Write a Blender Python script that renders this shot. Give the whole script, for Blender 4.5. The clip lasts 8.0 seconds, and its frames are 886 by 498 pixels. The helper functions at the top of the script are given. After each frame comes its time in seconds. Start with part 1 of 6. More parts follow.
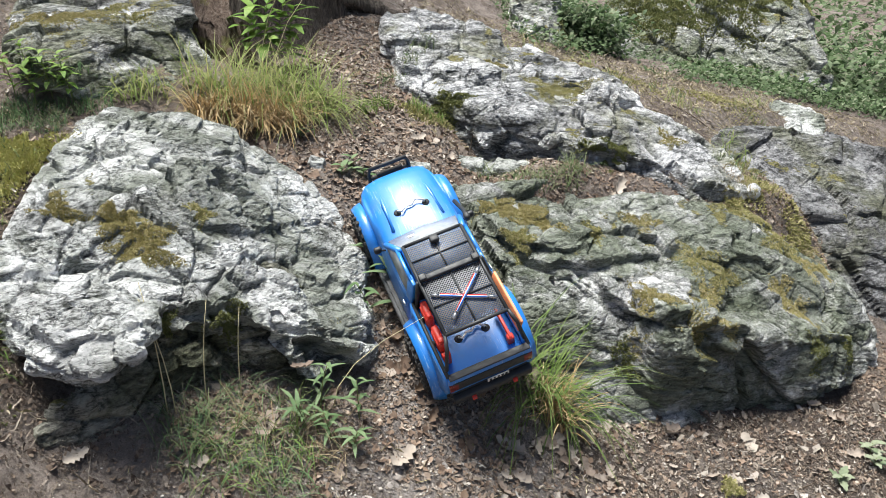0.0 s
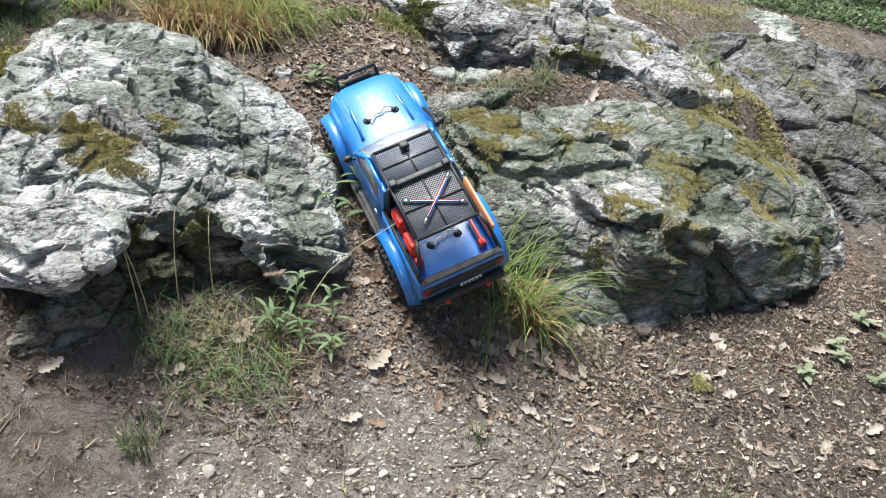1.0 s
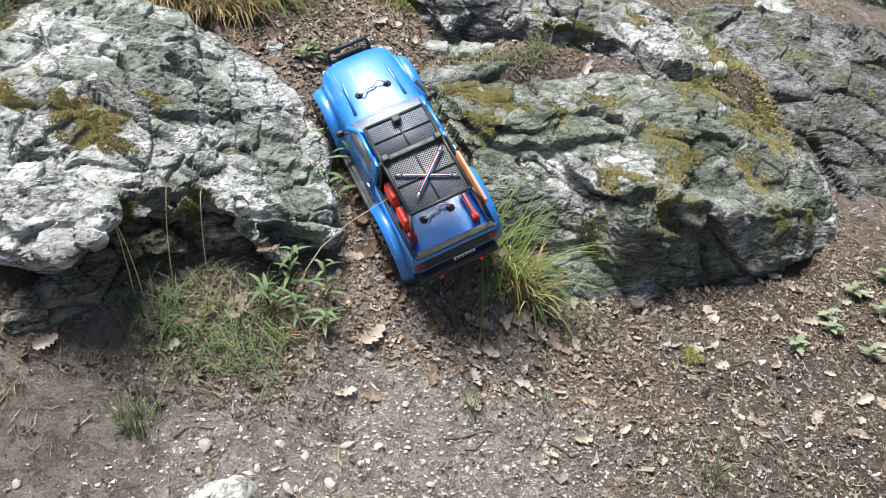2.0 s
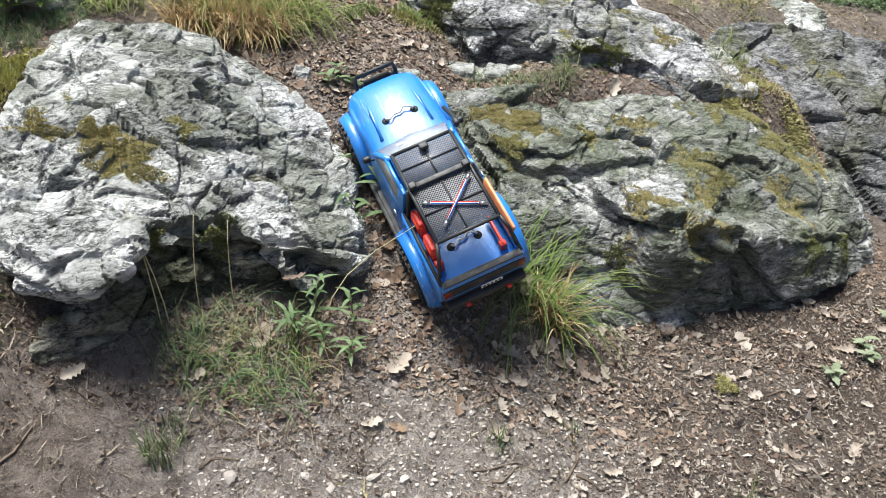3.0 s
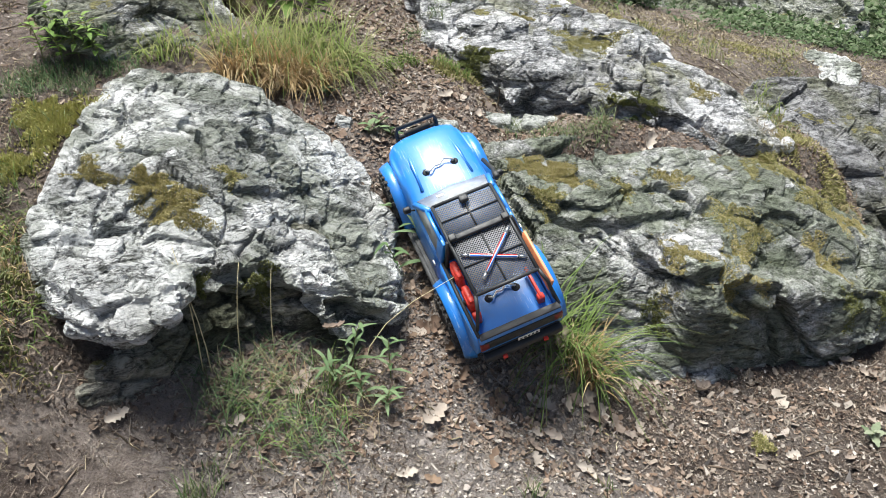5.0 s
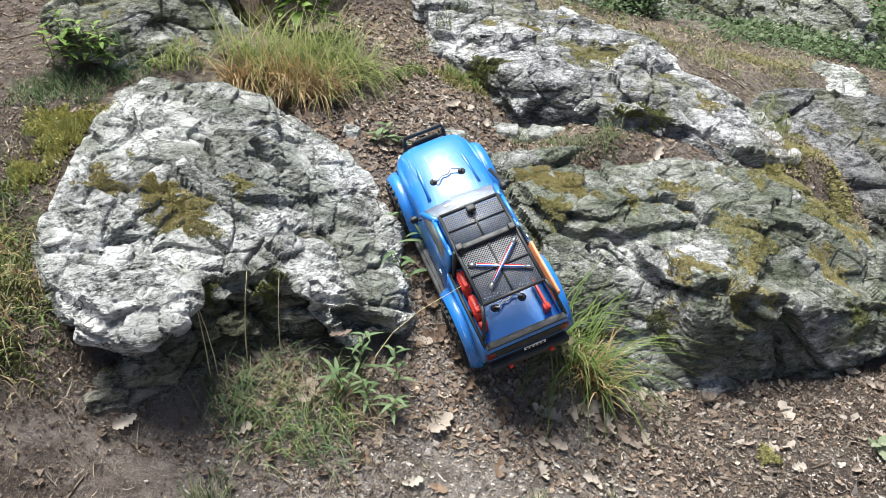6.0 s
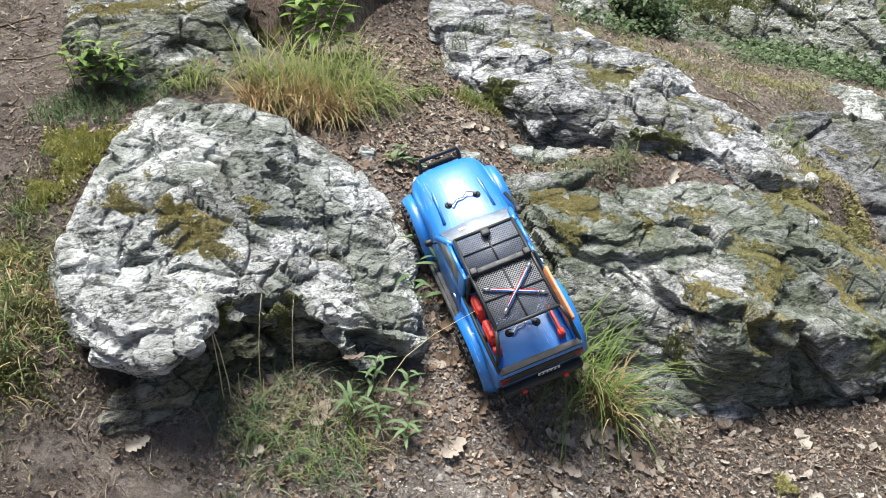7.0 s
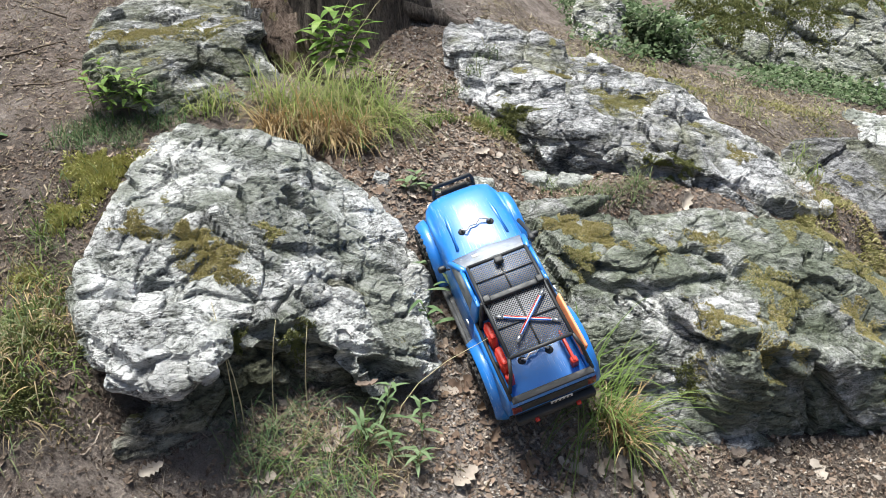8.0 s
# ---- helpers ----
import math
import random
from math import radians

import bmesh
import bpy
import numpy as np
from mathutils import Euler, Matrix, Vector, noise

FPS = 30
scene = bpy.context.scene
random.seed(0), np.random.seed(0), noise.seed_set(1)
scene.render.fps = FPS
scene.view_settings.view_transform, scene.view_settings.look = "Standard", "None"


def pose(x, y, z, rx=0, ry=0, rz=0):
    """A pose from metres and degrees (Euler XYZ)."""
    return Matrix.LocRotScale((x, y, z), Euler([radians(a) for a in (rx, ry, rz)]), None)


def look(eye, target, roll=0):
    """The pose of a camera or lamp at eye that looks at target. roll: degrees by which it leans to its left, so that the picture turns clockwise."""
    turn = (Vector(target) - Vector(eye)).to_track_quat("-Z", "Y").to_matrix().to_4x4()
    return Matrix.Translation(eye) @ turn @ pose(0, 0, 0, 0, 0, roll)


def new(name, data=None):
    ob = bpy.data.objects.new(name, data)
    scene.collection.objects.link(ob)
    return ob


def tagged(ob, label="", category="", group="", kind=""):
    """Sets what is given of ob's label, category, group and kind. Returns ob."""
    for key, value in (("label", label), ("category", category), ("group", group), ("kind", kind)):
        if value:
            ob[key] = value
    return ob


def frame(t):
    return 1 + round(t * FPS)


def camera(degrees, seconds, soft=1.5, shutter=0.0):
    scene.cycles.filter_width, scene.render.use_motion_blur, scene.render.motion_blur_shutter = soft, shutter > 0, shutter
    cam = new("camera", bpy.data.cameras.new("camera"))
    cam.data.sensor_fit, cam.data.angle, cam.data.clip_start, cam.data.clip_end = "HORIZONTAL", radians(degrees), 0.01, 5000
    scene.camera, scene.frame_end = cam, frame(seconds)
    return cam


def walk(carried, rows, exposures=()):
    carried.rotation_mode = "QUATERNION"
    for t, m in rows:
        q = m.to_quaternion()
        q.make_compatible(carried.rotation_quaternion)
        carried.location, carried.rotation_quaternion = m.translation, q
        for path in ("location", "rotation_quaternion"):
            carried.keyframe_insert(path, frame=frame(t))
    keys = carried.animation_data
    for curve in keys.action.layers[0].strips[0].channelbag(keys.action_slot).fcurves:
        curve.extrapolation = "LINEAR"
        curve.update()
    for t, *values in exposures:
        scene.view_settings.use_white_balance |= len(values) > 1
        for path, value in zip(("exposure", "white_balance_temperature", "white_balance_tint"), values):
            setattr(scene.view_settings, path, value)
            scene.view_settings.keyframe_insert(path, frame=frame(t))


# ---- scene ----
cam = camera(58.5, 8.0, soft=0.45)
METRES, EYE, TILT, LEAN, TURN = 0.195, 1.05, -24.0, 0.0, 0.0
ROWS = [
    (0.0, 0.0, 0.0, 0.0, 0.0, 0.0, -0.0),
    (0.5, 0.0233, 0.0069, -0.0489, -0.6, -2.12, 0.17),
    (1.0, 0.0776, -0.0028, -0.2036, -1.53, -5.28, 1.23),
    (1.5, 0.1144, -0.0342, -0.2551, -2.12, -7.04, 1.59),
    (3.0, 0.0787, 0.0891, -0.076, -0.13, -6.13, 1.66),
    (3.5, 0.054, 0.1113, -0.0259, 0.69, -5.15, 1.46),
    (4.0, 0.0137, 0.0556, 0.011, 1.08, -4.47, 1.2),
    (4.5, -0.0407, 0.0391, 0.0364, 1.46, -3.76, 0.82),
    (6.0, -0.0622, -0.0162, 0.0697, 2.18, -2.71, 0.19),
    (6.5, -0.0702, -0.0038, 0.0876, 2.6, -2.25, -0.09),
    (7.0, -0.0808, -0.0024, 0.151, 3.12, -1.6, -0.37),
    (7.5, -0.0893, -0.0154, 0.1877, 3.68, -0.74, -0.62),
    (8.0, -0.0876, -0.0323, 0.2267, 4.03, -0.22, -0.75),
]
walk(cam, [(t, pose(0, 0, EYE, TILT, LEAN, TURN) @ pose(METRES * x, METRES * y, METRES * z, 90 + pitch, roll, yaw)) for t, x, y, z, yaw, pitch, roll in ROWS])

# ---- light: soft daylight through a high canopy ----
SUN_ELEVATION, SUN_AZIMUTH = 77.0, -55.0
world = bpy.data.worlds.new("sky")
scene.world = world
world.use_nodes = True
wn = world.node_tree.nodes
sky = wn.new("ShaderNodeTexSky")
sky.sky_type, sky.sun_disc = "NISHITA", False
sky.sun_elevation, sky.sun_rotation = radians(SUN_ELEVATION), radians(SUN_AZIMUTH)
sky.air_density, sky.dust_density = 1.0, 3.0
wn["Background"].inputs["Strength"].default_value = 0.052
world.node_tree.links.new(sky.outputs[0], wn["Background"].inputs["Color"])
sun = new("sun", bpy.data.lights.new("sun", "SUN"))
sun.data.energy, sun.data.angle, sun.data.color = 4.6, radians(28), (0.955, 0.955, 0.905)
a, e = radians(SUN_AZIMUTH), radians(SUN_ELEVATION)
sun.matrix_world = look((math.sin(a) * math.cos(e) * 20, math.cos(a) * math.cos(e) * 20, math.sin(e) * 20), (0, 0, 0))
scene.view_settings.exposure = 1.13


# ---- materials ----
class Nodes:
    """A small builder for node materials."""

    def __init__(self, name):
        self.mat = bpy.data.materials.new(name)
        self.mat.use_nodes = True
        self.tree = self.mat.node_tree
        self.bsdf = self.tree.nodes["Principled BSDF"]
        self.coords = self.tree.nodes.new("ShaderNodeTexCoord").outputs["Object"]

    def link(self, out, socket):
        if isinstance(out, (int, float)):
            socket.default_value = out
        elif isinstance(out, tuple):
            socket.default_value = (*out, 1.0)
        else:
            self.tree.links.new(out, socket)

    def noise(self, scale, detail=6.0, rough=0.6, distort=0.0, vector=None):
        n = self.tree.nodes.new("ShaderNodeTexNoise")
        n.inputs["Scale"].default_value, n.inputs["Detail"].default_value = scale, detail
        n.inputs["Roughness"].default_value, n.inputs["Distortion"].default_value = rough, distort
        self.tree.links.new(vector or self.coords, n.inputs["Vector"])
        return n.outputs["Fac"]

    def voronoi(self, scale, feature="F1", vector=None, out="Distance"):
        n = self.tree.nodes.new("ShaderNodeTexVoronoi")
        n.feature = feature
        n.inputs["Scale"].default_value = scale
        self.tree.links.new(vector or self.coords, n.inputs["Vector"])
        return n.outputs[out]

    def mapped(self, rotation, scale):
        n = self.tree.nodes.new("ShaderNodeMapping")
        n.inputs["Rotation"].default_value = [radians(r) for r in rotation]
        n.inputs["Scale"].default_value = scale
        self.tree.links.new(self.coords, n.inputs["Vector"])
        return n.outputs[0]

    def warped(self, vector, scale, amount):
        n = self.tree.nodes.new("ShaderNodeTexNoise")
        n.inputs["Scale"].default_value, n.inputs["Detail"].default_value = scale, 4
        self.tree.links.new(vector, n.inputs["Vector"])
        m = self.tree.nodes.new("ShaderNodeVectorMath")
        m.operation = "MULTIPLY_ADD"
        self.tree.links.new(n.outputs["Color"], m.inputs[0])
        m.inputs[1].default_value = (amount, amount, amount)
        self.tree.links.new(vector, m.inputs[2])
        return m.outputs[0]

    def ramp(self, fac, *stops):
        n = self.tree.nodes.new("ShaderNodeValToRGB")
        while len(n.color_ramp.elements) < len(stops):
            n.color_ramp.elements.new(0.5)
        for e, (p, c) in zip(n.color_ramp.elements, stops):
            e.position, e.color = p, ((c, c, c, 1) if isinstance(c, (int, float)) else (*c, 1))
        self.link(fac, n.inputs["Fac"])
        return n.outputs["Color"]

    def mix(self, fac, a, b, mode="MIX"):
        n = self.tree.nodes.new("ShaderNodeMix")
        n.data_type, n.blend_type = "RGBA", mode
        self.link(fac, n.inputs[0])
        for value, socket in ((a, n.inputs[6]), (b, n.inputs[7])):
            self.link((value, value, value) if isinstance(value, (int, float)) else value, socket)
        return n.outputs[2]

    def math(self, op, a, b=0.0):
        n = self.tree.nodes.new("ShaderNodeMath")
        n.operation = op
        self.link(a, n.inputs[0])
        self.link(b, n.inputs[1])
        return n.outputs[0]

    def up(self):
        g = self.tree.nodes.new("ShaderNodeNewGeometry")
        s = self.tree.nodes.new("ShaderNodeSeparateXYZ")
        self.tree.links.new(g.outputs["Normal"], s.inputs[0])
        return s.outputs["Z"]

    def island(self):
        return self.tree.nodes.new("ShaderNodeNewGeometry").outputs["Random Per Island"]

    def each(self):
        return self.tree.nodes.new("ShaderNodeObjectInfo").outputs["Random"]

    def bump(self, height, strength=0.5, distance=0.01, normal=None):
        n = self.tree.nodes.new("ShaderNodeBump")
        n.inputs["Strength"].default_value, n.inputs["Distance"].default_value = strength, distance
        self.link(height, n.inputs["Height"])
        if normal:
            self.tree.links.new(normal, n.inputs["Normal"])
        return n.outputs[0]

    def done(self, color, rough=0.8, normal=None, metal=0.0, specular=0.5):
        self.link(color, self.bsdf.inputs["Base Color"])
        self.link(rough, self.bsdf.inputs["Roughness"])
        self.bsdf.inputs["Metallic"].default_value = metal
        self.bsdf.inputs["Specular IOR Level"].default_value = specular
        if normal:
            self.tree.links.new(normal, self.bsdf.inputs["Normal"])
        return self.mat


def rock_material(name, pale, grey, dark, algae, algae_share, moss_share, crack=0.75):
    """Foliated schist: pale and grey bands, fine dark cracks, algae and moss with edges of their own."""
    k = Nodes(name)
    beds = k.warped(k.mapped((18, 62, 20), (0.8, 1.0, 3.1)), 9, 0.05)
    broad = k.noise(6.5, 8, 0.7, 0.5, beds)
    fine = k.noise(36, 8, 0.78, 0.7, beds)
    grain = k.noise(190, 6, 0.8)
    value = k.math("ADD", k.math("MULTIPLY", broad, 0.34), k.math("ADD", k.math("MULTIPLY", fine, 0.42), k.math("MULTIPLY", grain, 0.24)))
    tone = k.ramp(value, (0.415, dark), (0.450, tuple(c * 0.42 for c in grey)), (0.480, grey), (0.522, pale), (0.558, tuple(min(0.86, c * 1.35) for c in pale)))

    def seam(scale, thin, where, mask_scale):
        ridge = k.math("ABSOLUTE", k.math("SUBTRACT", k.noise(scale, 5, 0.55, 0.6, beds), 0.5))
        return k.math("MULTIPLY", k.ramp(ridge, (0.0, 1.0), (thin, 0.0)), k.ramp(k.noise(mask_scale, 3), (where, 0.0), (where + 0.08, 1.0)))

    cracks = k.math("MAXIMUM", seam(9, 0.012, 0.43, 5), k.math("MULTIPLY", seam(30, 0.020, 0.42, 12), 0.85))
    zone = k.ramp(k.noise(2.4, 5, 0.6, 0.8, beds), (0.40, 0.62), (0.48, 0.95), (0.58, 1.12))
    tone = k.mix(1.0, tone, zone, "MULTIPLY")
    tone = k.mix(k.math("MULTIPLY", cracks, crack), tone, dark)
    film = k.ramp(k.noise(3.6, 7, 0.7, 0.5), (0.58 - algae_share * 0.3, 0.0), (0.72 - algae_share * 0.3, 0.8))
    tone = k.mix(film, tone, k.mix(k.ramp(fine, (0.4, 0.0), (0.6, 1.0)), tuple(c * 0.4 for c in algae), tuple(c * 1.35 for c in algae)))
    moss_at = k.math("ADD", k.noise(6.5, 9, 0.7, 0.4), k.math("MULTIPLY", k.up(), 0.16))
    moss = k.ramp(moss_at, (0.80 - moss_share * 0.2, 0.0), (0.83 - moss_share * 0.2, 1.0))
    green = k.ramp(k.noise(150, 5, 0.8), (0.35, (0.08, 0.078, 0.025)), (0.5, (0.20, 0.185, 0.07)), (0.66, (0.37, 0.33, 0.15)))
    color = k.mix(moss, tone, green)
    height = k.math("ADD", k.math("MULTIPLY", value, 1.3), k.math("MULTIPLY", fine, 0.5))
    height = k.math("SUBTRACT", height, k.math("MULTIPLY", cracks, 0.35))
    height = k.math("ADD", height, k.math("MULTIPLY", moss, k.noise(230, 3)))
    return k.done(color, k.ramp(broad, (0.4, 0.6), (0.6, 0.85)), k.bump(height, 1.0, 0.014), specular=0.28)


PALE_ROCK = rock_material("pale_schist", (0.77, 0.775, 0.77), (0.60, 0.61, 0.60), (0.055, 0.058, 0.053), (0.17, 0.19, 0.145), 0.58, 0.05, 0.85)
GREEN_ROCK = rock_material("greenish_schist", (0.60, 0.595, 0.60), (0.33, 0.335, 0.33), (0.04, 0.045, 0.035), (0.135, 0.16, 0.10), 0.66, 0.34, 0.6)
SLAB_ROCK = rock_material("slab_schist", (0.58, 0.58, 0.59), (0.30, 0.305, 0.31), (0.05, 0.053, 0.05), (0.2, 0.205, 0.13), 0.32, 0.36)
# Earth stain plus the shade of the recess, both put into the rock colour.
EARTHY_SHADE_ROCK = rock_material("earth_and_shade_schist", (0.36, 0.345, 0.30), (0.17, 0.165, 0.14), (0.04, 0.038, 0.03), (0.10, 0.11, 0.06), 0.6, 0.25)
QUARTZ_ROCK = rock_material("pale_quartz", (0.68, 0.67, 0.64), (0.46, 0.455, 0.43), (0.09, 0.088, 0.08), (0.2, 0.2, 0.15), -0.4, -0.5)
EAST_STONE = rock_material("brown_stained_schist", (0.28, 0.28, 0.285), (0.12, 0.12, 0.125), (0.04, 0.04, 0.035), (0.15, 0.155, 0.10), 0.4, 0.30)
UPPER_STONE = rock_material("mossy_grey_schist", (0.60, 0.60, 0.60), (0.28, 0.285, 0.28), (0.045, 0.047, 0.042), (0.14, 0.15, 0.09), 0.45, 0.42)
FAR_ROCK = rock_material("far_schist", (0.55, 0.55, 0.53), (0.28, 0.29, 0.275), (0.05, 0.054, 0.046), (0.13, 0.15, 0.08), 0.5, 0.5)


def soil_material():
    """Greyish-pink trodden soil: crumbs, fibres and pale dust, with shade painted in at the sides."""
    k = Nodes("forest_soil")
    base = k.ramp(k.noise(8, 10, 0.78, 0.5), (0.38, (0.115, 0.09, 0.078)), (0.5, (0.23, 0.19, 0.168)), (0.62, (0.38, 0.33, 0.30)))
    s = k.tree.nodes.new("ShaderNodeSeparateXYZ")
    k.link(k.warped(k.coords, 4.5, 0.35), s.inputs[0])
    off = k.math("ABSOLUTE", k.math("SUBTRACT", s.outputs["X"], 0.10))
    near = k.math("ADD", off, k.math("MAXIMUM", k.math("MAXIMUM", k.math("SUBTRACT", s.outputs["Y"], 1.32), k.math("SUBTRACT", 0.75, s.outputs["Y"])), 0.0))
    trodden = k.ramp(near, (0.2, 1.0), (0.55, 0.0))
    # Shade on the right ground and left bank, mixed into the base by position.
    base = k.mix(k.math("MULTIPLY", k.math("MAXIMUM", k.ramp(s.outputs["X"], (0.3, 0.0), (0.6, 0.9)), k.ramp(k.math("MULTIPLY", s.outputs["X"], -1.0), (0.55, 0.0), (0.7, 0.7))), k.ramp(k.math("MULTIPLY", s.outputs["Y"], 0.5), (0.2, 0.0), (0.4, 1.0), (0.92, 1.0), (1.0, 0.3))), base, k.mix(0.8, base, (0.03, 0.022, 0.018)))
    base = k.mix(k.math("MULTIPLY", trodden, k.ramp(k.noise(11, 6, 0.7), (0.36, 0.3), (0.55, 0.95))), base, k.ramp(k.noise(120, 8, 0.85), (0.38, (0.24, 0.215, 0.205)), (0.5, (0.46, 0.425, 0.405)), (0.62, (0.66, 0.625, 0.60))))
    base = k.mix(k.ramp(k.noise(2.3, 6, 0.65), (0.48, 0.0), (0.62, 0.45)), base, k.ramp(k.noise(70, 8, 0.8), (0.4, (0.20, 0.18, 0.167)), (0.6, (0.42, 0.385, 0.355))))
    fibre = k.noise(1.0, 5, 0.75, 1.2, k.warped(k.mapped((0, 0, 25), (90, 330, 160)), 0.12, 40.0))
    base = k.mix(k.ramp(fibre, (0.54, 0.0), (0.64, 0.7)), base, (0.34, 0.275, 0.22))
    base = k.mix(k.ramp(fibre, (0.34, 0.65), (0.45, 0.0)), base, (0.055, 0.04, 0.032))
    base = k.mix(1.0, base, k.ramp(k.noise(26, 6, 0.7), (0.36, (0.55, 0.53, 0.52)), (0.5, (0.86, 0.84, 0.83)), (0.64, (1.12, 1.10, 1.09))), "MULTIPLY")
    grit = k.noise(420, 5, 0.85)
    base = k.mix(k.ramp(grit, (0.36, 0.75), (0.47, 0.0)), base, (0.06, 0.045, 0.037))
    base = k.mix(k.ramp(grit, (0.57, 0.0), (0.66, 0.8)), base, (0.50, 0.455, 0.41))
    height = k.math("ADD", k.noise(55, 10, 0.82), k.math("ADD", k.math("MULTIPLY", grit, 0.35), k.math("MULTIPLY", fibre, 0.35)))
    return k.done(base, 0.95, k.bump(height, 1.0, 0.013), specular=0.2)


SOIL = soil_material()


# ---- noise on arrays ----
def lattice(i, seed):
    h = (i[..., 0] * 374761393 + i[..., 1] * 668265263 + i[..., 2] * 2147483647 + seed * 974634541) & 0xFFFFFFFF
    h = ((h ^ (h >> 13)) * 1274126177) & 0xFFFFFFFF
    h = ((h ^ (h >> 16)) * 2246822519) & 0xFFFFFFFF
    return h ^ (h >> 15)


def gradient_noise(p, seed=0):
    """Smooth noise in about -1 to 1 at an array of points."""
    cell = np.floor(p).astype(np.int64)
    f = p - cell
    u = f * f * f * (f * (f * 6 - 15) + 10)
    total = np.zeros(len(p))
    for corner in range(8):
        o = np.array([corner & 1, corner >> 1 & 1, corner >> 2 & 1])
        h = lattice(cell + o, seed)
        g = np.stack([(h & 1023) / 511.5 - 1, (h >> 10 & 1023) / 511.5 - 1, (h >> 20 & 1023) / 511.5 - 1], -1)
        w = np.where(o, u, 1 - u).prod(-1)
        total += w * (g * (f - o)).sum(-1)
    return total * 1.4


def fractal(p, octaves=4, seed=0, gain=0.5, ridged=False):
    total, size = np.zeros(len(p)), 1.0
    for n in range(octaves):
        v = gradient_noise(p * 2.03 ** n, seed + n)
        total += size * (0.5 - np.abs(v) * 1.6 if ridged else v)
        size *= gain
    return total


def blocks(p, seed=0):
    """Broken blocks: for each point the tilted top of its own cell, and how near the joint is."""
    cell = np.floor(p).astype(np.int64)
    best = np.full(len(p), 9.0)
    second = np.full(len(p), 9.0)
    level = np.zeros(len(p))
    for dx in (-1, 0, 1):
        for dy in (-1, 0, 1):
            for dz in (-1, 0, 1):
                c = cell + (dx, dy, dz)
                h = lattice(c, seed)
                off = np.stack([(h & 1023), (h >> 10 & 1023), (h >> 20 & 1023)], -1) / 1023.0
                d = p - (c + off)
                r = np.sqrt((d * d).sum(-1))
                k = lattice(c, seed + 77)
                tilt = np.stack([(k & 1023), (k >> 10 & 1023), (k >> 20 & 1023)], -1) / 511.5 - 1
                top = (d * tilt).sum(-1) + (h % 997) / 997.0 - 0.5
                nearer = r < best
                second = np.where(nearer, best, np.minimum(second, r))
                level = np.where(nearer, top, level)
                best = np.minimum(best, r)
    return level, second - best


def smooth(a, b, x):
    t = np.clip((x - a) / (b - a), 0, 1)
    return t * t * (3 - 2 * t)


# ---- ground ----
def ground_height(x, y):
    """A gully that climbs ahead, falling to the right; a ridge behind the slab; woodland floor beyond."""
    x, y = np.asarray(x, float), np.asarray(y, float)
    across = -0.36 * np.clip(x, -0.7, 0.33) - 0.10 * (np.minimum(x, -0.7) + 0.7) - 0.12 * (np.maximum(x, 0.33) - 0.33)
    rise = 0.36 - 0.21 * smooth(-0.05, 0.45, x)
    z = 0.04 + np.maximum(across, -1.6) + rise * (np.clip(y, -0.5, 2.7) - 1.05)
    shelf = 0.44 - 0.17 * x
    at = smooth(1.62, 1.92, y - 0.22 * x) * smooth(0.0, 0.3, x) * (1 - smooth(0.95, 1.25, x))
    z = z + (np.maximum(shelf, z) - z) * at
    ridge = 0.60 - 0.26 * x
    at = smooth(2.15, 2.55, y - 0.22 * x - 0.5 * np.maximum(x - 0.8, 0)) * smooth(-0.05, 0.3, x)
    z = z + (np.maximum(ridge, z) - z) * at
    z = z + 0.07 * np.exp(-((x + 0.12) ** 2 + (y - 1.85) ** 2) / 0.08) + 0.05 * np.exp(-((x + 0.85) ** 2 + (y - 1.85) ** 2) / 0.06) + 0.04 * np.exp(-((x + 0.70) ** 2 + (y - 0.97) ** 2) / 0.03) - 0.09 * np.exp(-((x + 0.08) ** 2 + (y - 2.62) ** 2) / 0.06) - 0.035 * np.exp(-((x - 0.85) ** 2 + (y - 1.6) ** 2) / 0.08)
    z = z + 0.10 * np.exp(-((x + 0.80) ** 2 / 0.018 + (y - 1.06) ** 2 / 0.03)) + 0.035 * np.exp(-((x + 0.50) ** 2 + (y - 1.05) ** 2) / 0.006) + 0.045 * np.exp(-((x - 0.16) ** 2 + (y - 1.44) ** 2) / 0.010)
    z = z - 0.30 * np.exp(-((x + 0.70) ** 2 / 0.10 + (y - 2.64) ** 2 / 0.10))
    back = np.clip(0.47 - 0.22 * x + 0.34 * smooth(0.6, -0.3, x), -0.3, 1.2)
    z = z + (back - z) * smooth(2.9, 4.4, y - 0.25 * x)
    return z


def ground_relief(x, y):
    p = np.stack([x, y, np.zeros_like(x)], -1)
    near = 1 - smooth(4.0, 7.0, np.abs(y - 2) + np.abs(x) * 0.5)
    return 0.016 * fractal(p * 3.1, 3, 5) + near * (0.006 * fractal(p * 14, 3, 9) + 0.003 * fractal(p * 55, 2, 13))


def mesh_of(name, verts, faces, material, shade=True):
    me = bpy.data.meshes.new(name)
    me.from_pydata(verts.tolist() if isinstance(verts, np.ndarray) else verts, [], faces.tolist() if isinstance(faces, np.ndarray) else faces)
    me.materials.append(material)
    if shade:
        me.polygons.foreach_set("use_smooth", [True] * len(me.polygons))
    me.update()
    return me


def spread(stops):
    """Grid lines: stretches of (start, end, step)."""
    lines = []
    for start, end, step in stops:
        lines.extend(np.arange(start, end - 1e-6, step))
    lines.append(stops[-1][1])
    return np.array(lines)


